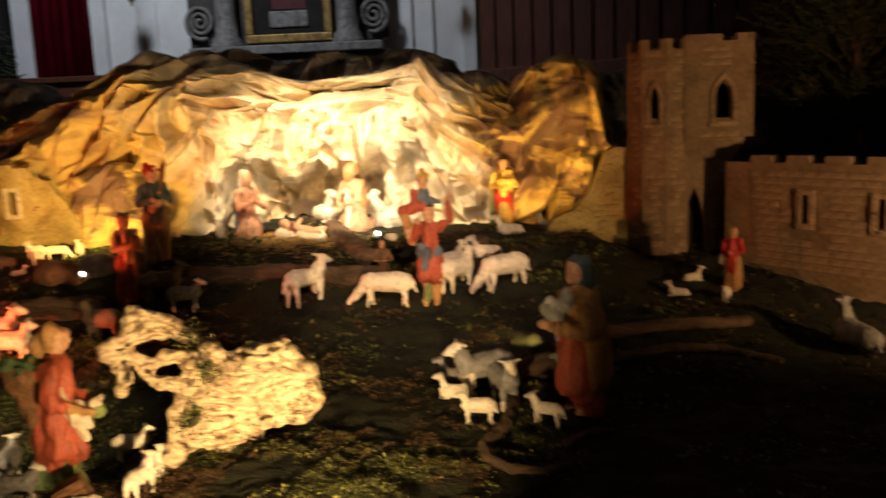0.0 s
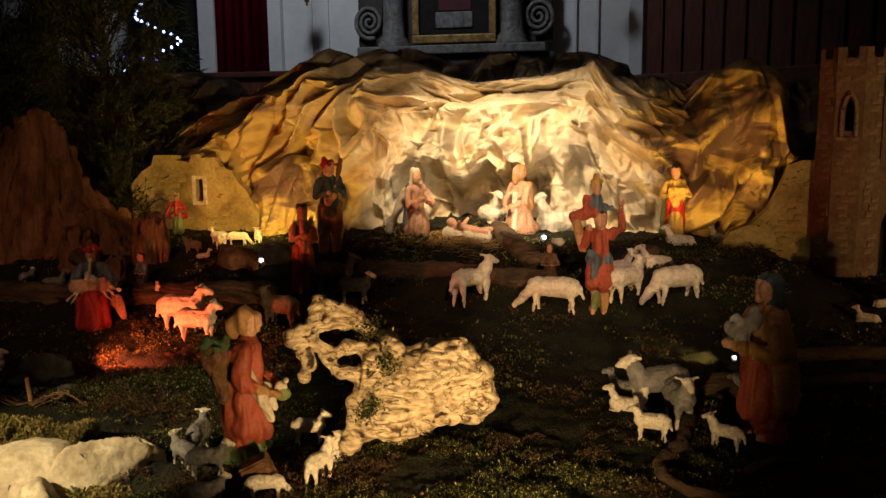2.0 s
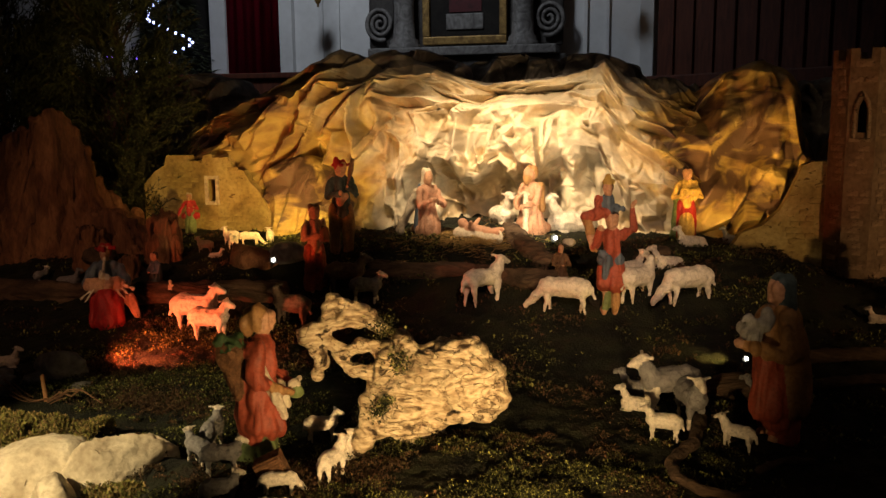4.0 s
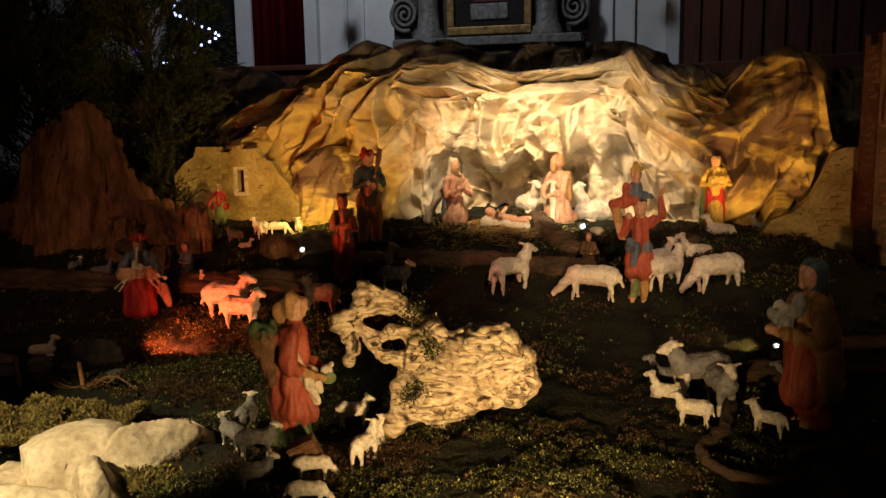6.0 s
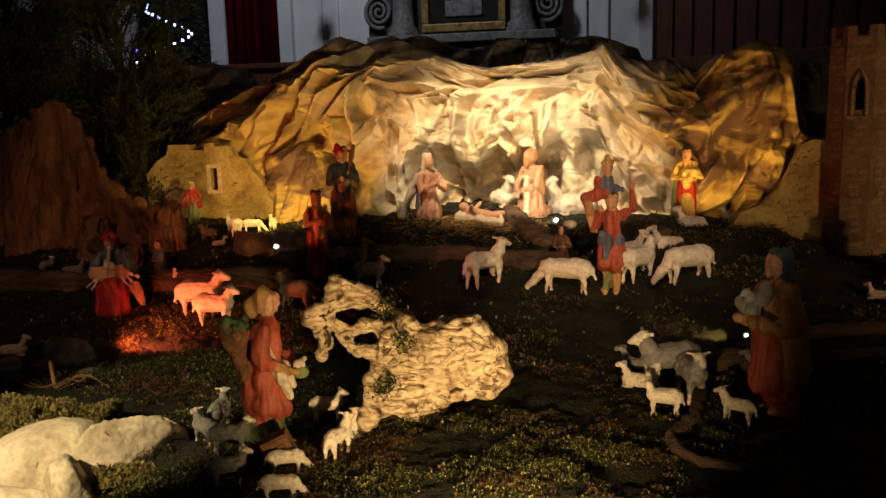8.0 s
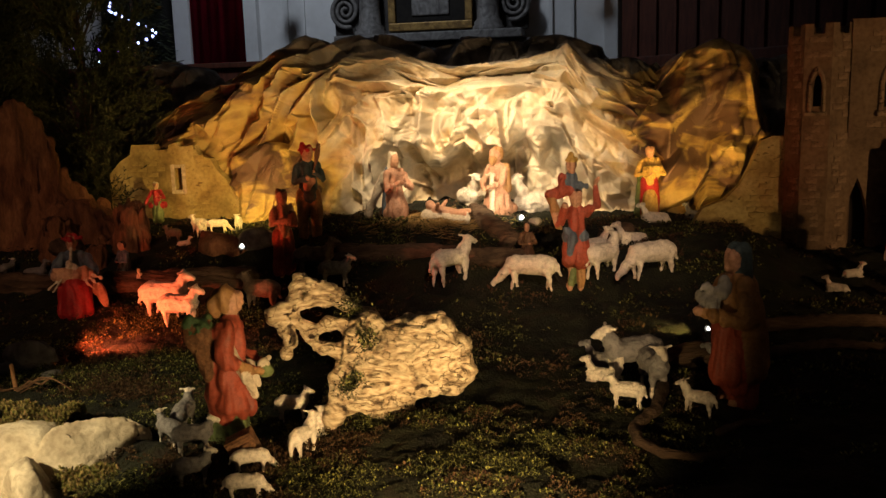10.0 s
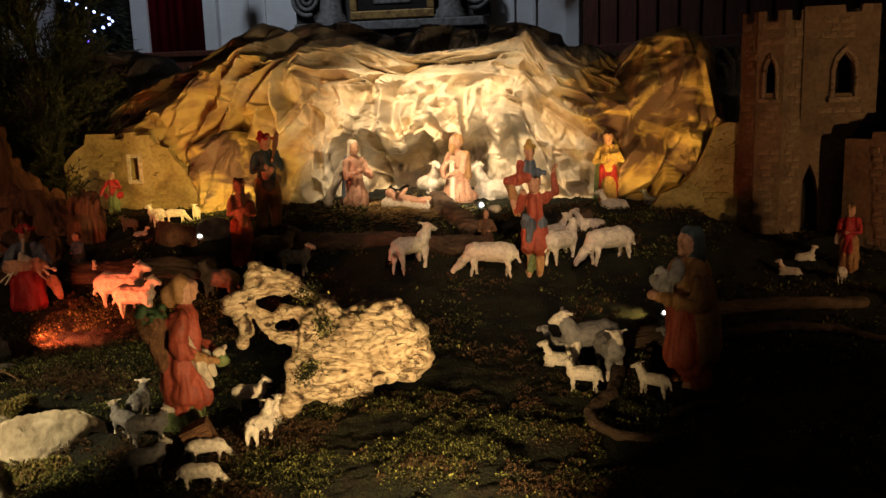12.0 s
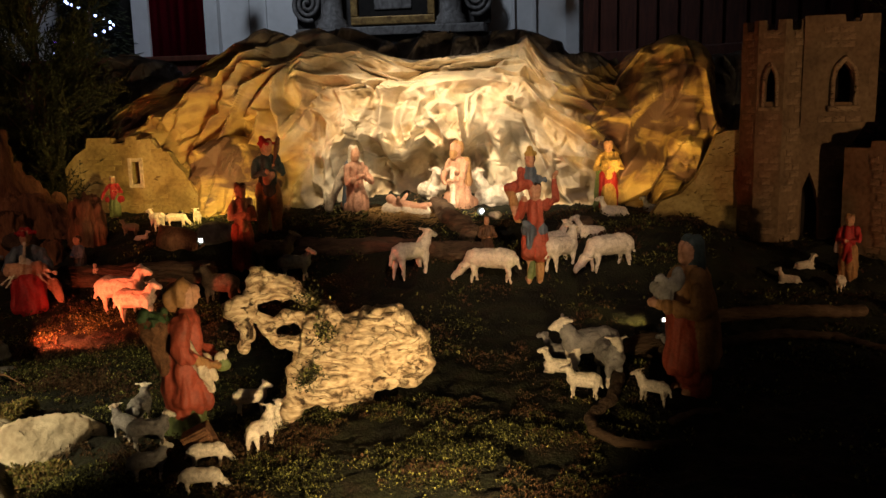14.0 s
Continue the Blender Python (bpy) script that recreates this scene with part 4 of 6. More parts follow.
def fallen_log(x0, y0, x1, y1, r, lift, label, seed, m=None):
    rng = random.Random(seed)
    caps = []
    n = 9
    for i in range(n):
        a, b = i / n, (i + 1) / n
        pa = (x0 + (x1 - x0) * a, y0 + (y1 - y0) * a + 0.03 * math.sin(a * 7 + seed), G(x0 + (x1 - x0) * a, y0 + (y1 - y0) * a) + lift)
        pb = (x0 + (x1 - x0) * b, y0 + (y1 - y0) * b + 0.03 * math.sin(b * 7 + seed), G(x0 + (x1 - x0) * b, y0 + (y1 - y0) * b) + lift)
        caps.append((pa, pb, r * rng.uniform(0.85, 1.1), r * rng.uniform(0.85, 1.1)))
    me = fused("log", caps, [m or M_LOG], max(0.007, r * 0.12), r * 0.25, (6, 22, 22), r * 0.22, (9, 40, 40))
    tagged(new("log", me), label, "log")


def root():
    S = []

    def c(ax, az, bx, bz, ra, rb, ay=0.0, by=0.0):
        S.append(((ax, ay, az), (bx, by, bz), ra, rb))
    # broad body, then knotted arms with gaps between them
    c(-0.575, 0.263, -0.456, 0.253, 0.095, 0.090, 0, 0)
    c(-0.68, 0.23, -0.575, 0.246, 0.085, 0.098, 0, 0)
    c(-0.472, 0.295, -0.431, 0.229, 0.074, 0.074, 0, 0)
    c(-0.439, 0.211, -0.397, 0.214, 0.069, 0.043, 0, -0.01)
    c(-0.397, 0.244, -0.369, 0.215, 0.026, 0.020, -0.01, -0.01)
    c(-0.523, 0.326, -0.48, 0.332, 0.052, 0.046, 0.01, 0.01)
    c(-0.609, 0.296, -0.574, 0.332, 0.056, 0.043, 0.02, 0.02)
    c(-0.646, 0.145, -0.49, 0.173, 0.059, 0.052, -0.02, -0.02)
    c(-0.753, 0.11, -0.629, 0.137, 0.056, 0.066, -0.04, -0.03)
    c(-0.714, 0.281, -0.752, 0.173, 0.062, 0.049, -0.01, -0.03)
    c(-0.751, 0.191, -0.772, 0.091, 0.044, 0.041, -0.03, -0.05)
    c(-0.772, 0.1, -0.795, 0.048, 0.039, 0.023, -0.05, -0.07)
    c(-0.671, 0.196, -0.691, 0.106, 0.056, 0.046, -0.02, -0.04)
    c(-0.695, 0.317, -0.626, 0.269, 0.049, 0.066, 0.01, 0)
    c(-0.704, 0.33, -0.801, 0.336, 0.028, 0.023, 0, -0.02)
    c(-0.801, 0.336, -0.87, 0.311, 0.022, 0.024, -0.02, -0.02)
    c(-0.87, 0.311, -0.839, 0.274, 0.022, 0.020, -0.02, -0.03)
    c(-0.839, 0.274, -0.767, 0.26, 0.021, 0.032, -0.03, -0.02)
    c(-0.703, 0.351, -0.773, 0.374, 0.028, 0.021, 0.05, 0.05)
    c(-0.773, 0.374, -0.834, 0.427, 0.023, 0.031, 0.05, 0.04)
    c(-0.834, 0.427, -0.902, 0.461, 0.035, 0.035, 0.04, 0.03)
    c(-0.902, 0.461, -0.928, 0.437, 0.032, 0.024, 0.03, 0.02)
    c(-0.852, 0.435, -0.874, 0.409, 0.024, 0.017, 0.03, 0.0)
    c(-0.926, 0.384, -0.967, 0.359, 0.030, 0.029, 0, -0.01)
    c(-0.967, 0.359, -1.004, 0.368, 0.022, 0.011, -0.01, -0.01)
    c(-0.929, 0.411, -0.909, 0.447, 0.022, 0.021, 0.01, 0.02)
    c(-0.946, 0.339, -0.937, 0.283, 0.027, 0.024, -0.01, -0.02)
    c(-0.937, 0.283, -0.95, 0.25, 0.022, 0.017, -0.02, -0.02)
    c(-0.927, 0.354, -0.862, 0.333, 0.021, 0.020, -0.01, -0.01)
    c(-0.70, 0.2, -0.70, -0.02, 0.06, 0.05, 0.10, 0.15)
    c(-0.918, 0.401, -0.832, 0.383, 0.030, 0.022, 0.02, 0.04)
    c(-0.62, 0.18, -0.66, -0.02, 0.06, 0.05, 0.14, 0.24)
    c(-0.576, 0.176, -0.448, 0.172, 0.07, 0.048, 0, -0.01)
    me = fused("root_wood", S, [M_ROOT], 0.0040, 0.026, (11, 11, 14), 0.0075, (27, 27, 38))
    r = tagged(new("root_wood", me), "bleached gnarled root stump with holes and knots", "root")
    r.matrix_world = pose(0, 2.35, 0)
    rng = random.Random(6)
    vs, fs = [], []
    for _ in range(1500):
        mx, mz, my, sp = rng.choice(((-0.738, 0.388, -0.01, 0.024), (-0.669, 0.315, -0.085, 0.018), (-0.731, 0.165, -0.09, 0.016), (-0.702, 0.194, -0.085, 0.014)))
        x, z, y = rng.gauss(mx, sp), rng.gauss(mz, sp), rng.gauss(my, sp * 0.7)
        h = rng.uniform(0.005, 0.013)
        a, b = rng.uniform(0, 6.28), rng.uniform(-0.6, 1.4)
        d = Vector((math.cos(a) * math.cos(b), math.sin(a) * math.cos(b), math.sin(b))) * h
        s = Vector((-math.sin(a), math.cos(a), 0)) * h * 0.3
        p = Vector((x, y, z))
        k = len(vs)
        vs += [p, p + d * 0.5 + s, p + d, p + d * 0.5 - s]
        fs.append((k, k + 1, k + 2, k + 3))
    me = bpy.data.meshes.new("moss_clump")
    me.from_pydata(vs, [], fs)
    me.materials.append(M_TUFT)
    part("moss_clump", me, None, r, "small clump of green moss")


SLABS = ((-1.68, 2.03, -0.185, (0.20, 0.17, 0.15), 3, 26, 0), (-1.515, 2.12, -0.075, (0.12, 0.11, 0.14), 5, 12, 20), (-1.88, 1.95, -0.12, (0.14, 0.12, 0.10), 8, 20, 30),
         (-1.43, 2.21, -0.005, (0.045, 0.05, 0.05), 9, 0, 40), (-1.56, 1.95, -0.20, (0.18, 0.13, 0.15), 12, 22, -12), (-1.80, 1.83, -0.14, (0.20, 0.13, 0.12), 14, 20, 8))


def slabs():
    # broken limestone blocks leaning on one another
    for i, (x, y, z, size, seed, tilt, turn) in enumerate(SLABS):
        bm = rough_rock("stone_slab", tuple(1.7 * v for v in size), 40 + seed, 3.0, 0.06, 5, 0.40)
        thing("stone_slab", bm, M_SLAB, "pale broken limestone block under a mat of moss", "stone", "limestone blocks", smooth=True, at=pose(x, y, z, tilt, 0, turn))
    for i, (x, y, s) in enumerate(((-2.20, 2.80, 0.088), (-2.27, 2.72, 0.045), (-2.38, 2.68, 0.045), (-2.50, 2.60, 0.05), (-2.60, 2.72, 0.05), (-2.31, 2.60, 0.03), (-2.04, 2.68, 0.035), (-2.44, 2.74, 0.04))):
        thing("stone", rough_rock("stone", (s * 1.4, s, s * (1.05 if i == 0 else 0.6)), 60 + i, 2, 0.08, 3), M_BOULDER, "small grey field stone on the moss", "stone", "field stones", at=pose(x, y, G(x, y) + s * 0.4, 0, 0, i * 40))
    for i, (x, y, s, m) in enumerate(((-2.0, 4.05, 0.11, M_BARK), (-1.82, 4.12, 0.10, M_BOULDER), (-2.86, 3.98, 0.10, M_LOG), (0.33, 3.05, 0.075, M_LOG), (0.05, 4.25, 0.075, M_LOG))):
        thing("stone", rough_rock("stone", (s * 1.4, s, s * 0.7), 80 + i, 3, 0.3, 3), m, "brown weathered stone lying on moss", "stone", smooth=True, at=pose(x, y, G(x, y) + s * 0.35, 0, 12, i * 55))


def leaf_mat(name, cx, cy, w, d, z, n, seed):
    rng = random.Random(seed)
    vs, fs = [], []
    for _ in range(n):
        a, r = rng.uniform(0, 6.283), rng.random() ** 0.6
        x, y = cx + w * r * math.cos(a), cy + d * r * math.sin(a)
        p = Vector((x, y, z(x, y) + 0.018 * noise.noise((x * 30, y * 30, seed)) + rng.uniform(-0.01, 0.012)))
        h = rng.uniform(0.006, 0.016)
        a, b = rng.uniform(0, 6.28), rng.uniform(-0.3, 1.3)
        e = Vector((math.cos(a) * math.cos(b), math.sin(a) * math.cos(b), math.sin(b))) * h
        s = Vector((-math.sin(a), math.cos(a), 0)) * h * 0.22
        k = len(vs)
        vs += [p, p + e * 0.5 + s, p + e, p + e * 0.5 - s]
        fs.append((k, k + 1, k + 2, k + 3))
    me = bpy.data.meshes.new(name)
    me.from_pydata(vs, [], fs)
    me.materials.append(M_MOSSMAT)
    tagged(new(name, me), "mat of green moss over the limestone slabs", "moss", kind="stuff")


def twig_fence():
    for x, y in ((-2.37, 2.55), (-2.07, 2.53)):
        s = thing("stake", tube([(0, 0, -0.02), (-0.012, 0, 0.105)], 0.008, 8, 0.9), M_STAKE, "peeled wooden stake of a little twig fence", "stake", "fence stakes", at=pose(x, y, G(x, y)))
    rng = random.Random(2)
    for i in range(7):
        x, y = -2.36 + 0.05 * i, 2.53 + rng.uniform(-0.02, 0.02)
        pts = [(x + k * 0.045, y + 0.01 * math.sin(k + i), G(x, y) + 0.03 + 0.05 * math.sin(k * 0.7 + i) * rng.random()) for k in range(6)]
        thing("twig", tube(pts, 0.004, 6, 0.5), M_TWIG, "thin bent twig woven between stakes", "twig", "fence twigs", smooth=True)


def creeping_roots():
    for pts, r in (([(0.20, 2.72, 0.05), (0.17, 2.55, 0.035), (0.10, 2.42, 0.02), (0.11, 2.32, 0.02), (0.17, 2.24, 0.02), (0.27, 2.22, 0.02), (0.34, 2.25, 0.02)], 0.022), ([(0.34, 2.42, 0.015), (0.42, 2.5, 0.02), (0.5, 2.52, 0.015)], 0.012), ([(0.52, 3.07, 0.05), (0.64, 3.12, 0.07), (0.80, 3.18, 0.08), (1.0, 3.2, 0.07), (1.2, 3.1, 0.04)], 0.022), ([(0.55, 3.4, 0.08), (0.85, 3.45, 0.1), (1.2, 3.5, 0.09)], 0.03)):
        me = fused("creeping_root", [(pts[i], pts[i + 1], r * (1 - 0.08 * i), r * (1 - 0.08 * (i + 1))) for i in range(len(pts) - 1)], [M_LOG], 0.006, 0.006, (30, 30, 30))
        tagged(new("creeping_root", me), "crooked dark root lying across the moss", "root", "creeping roots")


big_stump()
small_stump(-2.54, 4.10, 0.22, 0.10, "small brown stump standing on the moss", 1)
small_stump(-2.62, 3.90, 0.10, 0.06, "low sawn stump on the moss", 2)
small_stump(-2.93, 4.02, 0.16, 0.10, "dark low stump at the big stump's foot", 5)
fallen_log(-3.9, 3.68, -1.75, 3.78, 0.065, 0.02, "long dark log lying behind the bagpiper", 1)
fallen_log(-1.3, 4.02, -0.42, 3.98, 0.055, 0.0, "weathered log edging the terrace", 4)
fallen_log(-0.72, 4.56, -0.46, 4.10, 0.06, 0.01, "short grey-brown log below the crib", 7)
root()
slabs()
leaf_mat("moss_mat", -1.80, 2.20, 0.22, 0.13, lambda x, y: 0.085 + 0.03 * noise.noise((x * 11, y * 11, 1)) - 0.5 * abs(y - 2.18), 19000, 5)
leaf_mat("moss_mat", -2.04, 2.12, 0.22, 0.18, lambda x, y: 0.07 + 0.03 * noise.noise((x * 11, y * 11, 2)) - 0.4 * abs(y - 2.12), 18000, 6)
leaf_mat("moss_mat", -1.42, 1.97, 0.09, 0.07, lambda x, y: -0.02 - 0.2 * abs(y - 1.97), 4500, 8)
twig_fence()
creeping_roots()


# ---- junipers ----
def juniper(x, y, z, height, spread, leaves, seed, label):
    t = thing("juniper", None, None, label, "conifer", at=pose(x, y, z))
    rng = random.Random(seed)
    trunk = bmesh.new()
    for i in range(5):
        capsule(trunk, (0.03 * math.sin(i), 0.02 * i, height * i / 5.5), (0.03 * math.sin(i + 1), 0.02 * (i + 1), height * (i + 1) / 5.5), 0.045 * (1 - i * 0.17), 0.045 * (1 - (i + 1) * 0.17), 8)
    tips, limbs = [], []
    for i in range(70):
        u = rng.random()
        h = height * (0.04 + 0.9 * u)
        a = rng.uniform(0, 6.283)
        r = spread * (1 - 0.55 * u) * rng.uniform(0.55, 1.1)
        p0 = Vector((0, 0.05, h * 0.8))
        p1 = Vector((r * math.cos(a), r * math.sin(a) * 0.8, h + 0.25 * rng.random()))
        limb = bmesh.new()
        capsule(limb, p0, p1, 0.010, 0.004, 5)
        limbs.append(limb)
        tips.append((p0, p1))
    part("trunk", trunk, M_TWIG, t, "thin brown trunk", smooth=True)
    for limb in limbs:
        part("limb", limb, M_LOG, t, smooth=True)
    vs, fs = [], []
    while len(fs) < leaves:
        p0, p1 = rng.choice(tips)
        k = 0.35 + 0.7 * rng.random()
        c = p0.lerp(p1, k) + Vector((rng.gauss(0, 0.05), rng.gauss(0, 0.05), rng.gauss(0, 0.05)))
        d = (p1 - p0).normalized() + Vector((rng.gauss(0, 0.5), rng.gauss(0, 0.5), rng.gauss(0.25, 0.5)))
        d.normalize()
        for s in range(14):
            e = (d + Vector((rng.gauss(0, 0.45), rng.gauss(0, 0.45), rng.gauss(0, 0.45)))).normalized() * rng.uniform(0.02, 0.05)
            p = c + d * (0.012 * s)
            n = e.cross(Vector((rng.gauss(0, 1), rng.gauss(0, 1), rng.gauss(0, 1)))).normalized() * 0.0042
            k = len(vs)
            vs += [p - n, p + n, p + e + n * 0.3, p + e - n * 0.3]
            fs.append((k, k + 1, k + 2, k + 3))
    me = bpy.data.meshes.new("crown")
    me.from_pydata(vs, [], fs)
    me.materials.append(M_LEAF)
    part("crown", me, None, t, "dark green feathery sprays")


juniper(-3.42, 5.05, 0.2, 2.1, 0.64, 70000, 1, "big dark green juniper bush behind the stump")
juniper(-4.1, 4.75, 0.2, 2.1, 0.7, 80000, 2, "dark juniper bush at the edge of the crib")
juniper(2.35, 5.2, 0.1, 2.1, 0.75, 80000, 3, "dark conifer behind the castle wall")
juniper(3.0, 4.7, 0.1, 2.0, 0.6, 25000, 4, "dark conifer beyond the castle wall")


# ---- lamps of the crib ----
def crib_lamp(p, target, bulb, label, r=0.017):
    t = thing("spotlight", None, None, label, "lamp", at=look(p, target) @ pose(0, 0, 0.03))
    bm = bmesh.new()
    vs = [[bm.verts.new((a * math.cos(k * math.pi / 8), a * math.sin(k * math.pi / 8), z)) for k in range(16)] for a, z in ((r * 0.5, 0.07), (r, 0.05), (r * 1.15, 0.005), (r * 1.0, 0.006), (r * 0.8, 0.04))]
    for i in range(4):
        for k in range(16):
            bm.faces.new((vs[i][k], vs[i][(k + 1) % 16], vs[i + 1][(k + 1) % 16], vs[i + 1][k]))
    bm.faces.new(vs[0])
    part("housing", bm, M_BLACK, t, smooth=True)
    b = bmesh.new()
    bmesh.ops.create_uvsphere(b, u_segments=12, v_segments=8, radius=r * 0.55, matrix=Matrix.Translation((0, 0, 0.035)))
    part("bulb", b, bulb, t, "lit bulb", smooth=True)


crib_lamp((-0.44, 4.30, 0.40), (-0.5, 3.4, 0.5), M_BULB, "small lit spotlight beside the crib log", 0.020)
thing("lamp_dish", rough_rock("lamp_dish", (0.04, 0.035, 0.022), 3, 2, 0.05, 3), P_CREAM, "small white lamp dish lying on the moss", "lamp", smooth=True, at=pose(-0.36, 4.34, 0.375))
crib_lamp((-1.83, 3.95, 0.30), (-1.2, 2.4, 0.45), M_BULB, "small lit spotlight behind a stone")
crib_lamp((0.40, 3.35, 0.08), (0.2, 2.4, 0.3), M_BULB, "small lit bulb in the moss", 0.012)
crib_lamp((-2.17, 2.93, 0.06), (-1.6, 3.4, 0.1), M_BULB_O, "small orange lamp behind the field stones", 0.014)


# ---- painted plaster figures ----
def figure(H, cols, shape="stand", arms=(), extra=(), lean=0.0, width=1.0, fold=0.022, hem=0.08):
    """A small painted crib statue as one mesh. cols: robe, top, hair or hat, skin, then what extra needs. It looks along -y."""
    C = []
    d = {"stand": 0.0, "kneel": 0.27, "sit": 0.20}[shape]
    w = width

    def c(a, b, ra, rb, k):
        C.append((tuple(v * H for v in a), tuple(v * H for v in b), ra * H, rb * H, k))
    L = lean
    if shape == "stand":
        for s in (-1, 1):
            c((0.055 * s, -0.03, 0.02), (0.055 * s, 0.03, 0.03), 0.03, 0.03, 3)
            c((0.05 * s, 0, 0.03), (0.05 * s, 0, 0.35), 0.034, 0.045, 3)
            c((0.055 * s * w, 0.0, hem), (0.05 * s * w, 0, 0.5), 0.085 * w, 0.075 * w, 0)
        c((0, 0.03, hem + 0.01), (0, 0.01, 0.5), 0.10 * w, 0.085 * w, 0)
    elif shape == "kneel":
        c((0, -0.06, 0.07), (0, 0.22, 0.05), 0.12 * w, 0.08 * w, 0)
        c((0, -0.05, 0.10), (0, 0.02, 0.30), 0.13 * w, 0.10 * w, 0)
        c((0.09, -0.02, 0.06), (-0.09, -0.02, 0.06), 0.07, 0.07, 0)
    else:
        for s in (-1, 1):
            c((0.07 * s, -0.02, 0.26), (0.08 * s, -0.20, 0.26), 0.085, 0.075, 0)
            c((0.08 * s, -0.20, 0.24), (0.08 * s, -0.22, 0.05), 0.065, 0.05, 0)
            c((0.08 * s, -0.22, 0.03), (0.09 * s, -0.28, 0.02), 0.03, 0.025, 3)
        c((0, 0.0, 0.10), (0, 0, 0.3), 0.12, 0.12, 0)
    c((0, 0, 0.50 - d), (0, -L, 0.74 - d), 0.092 * w, 0.085 * w, 1)
    c((-0.075, -L, 0.775 - d), (0.075, -L, 0.775 - d), 0.055, 0.055, 1)
    c((0, -L, 0.80 - d), (0, -L * 1.15, 0.87 - d), 0.035, 0.035, 3)
    c((0, -L * 1.2 - 0.012, 0.895 - d), (0, -L * 1.2 - 0.018, 0.93 - d), 0.052, 0.056, 3)
    c((0, -L * 1.2 + 0.018, 0.905 - d), (0, -L * 1.2 + 0.012, 0.95 - d), 0.058, 0.060, 2)
    c((0, -L * 1.2 - 0.058, 0.925 - d), (0, -L * 1.2 - 0.070, 0.905 - d), 0.010, 0.014, 3)
    c((0, -L * 1.2 - 0.045, 0.865 - d), (0, -L * 1.2 - 0.050, 0.875 - d), 0.022, 0.02, 3)
    for s, el, ha in arms:
        sh = (0.105 * s, -L, 0.765 - d)
        el, ha = (el[0], el[1], el[2] - d), (ha[0], ha[1], ha[2] - d)
        c(sh, el, 0.042, 0.038, 1)
        c(el, ha, 0.036, 0.028, 1)
        c(ha, tuple(h + 0.15 * (h - e) for h, e in zip(ha, el)), 0.024, 0.02, 3)
    for a, b, ra, rb, k in extra:
        c(a, b, ra, rb, k)
    return fused("statue", C, cols, 0.0088 * H, fold * H * 0.5, (14 / H, 14 / H, 10 / H), fold * H, (26 / H * 0.5, 26 / H * 0.5, 2.2 / H))


def put(me, x, y, turn, label, lift=0.0, name="statue", category="statue", group=""):
    ob = tagged(new(name, me), label, category, group)
    ob.matrix_world = pose(x, y, ground_height(x, y) - 0.004 + lift, 0, 0, turn)
    return ob


ARMS_FRONT = ((-1, (-0.15, -0.05, 0.62), (-0.03, -0.15, 0.62)), (1, (0.15, -0.05, 0.62), (0.03, -0.15, 0.62)))
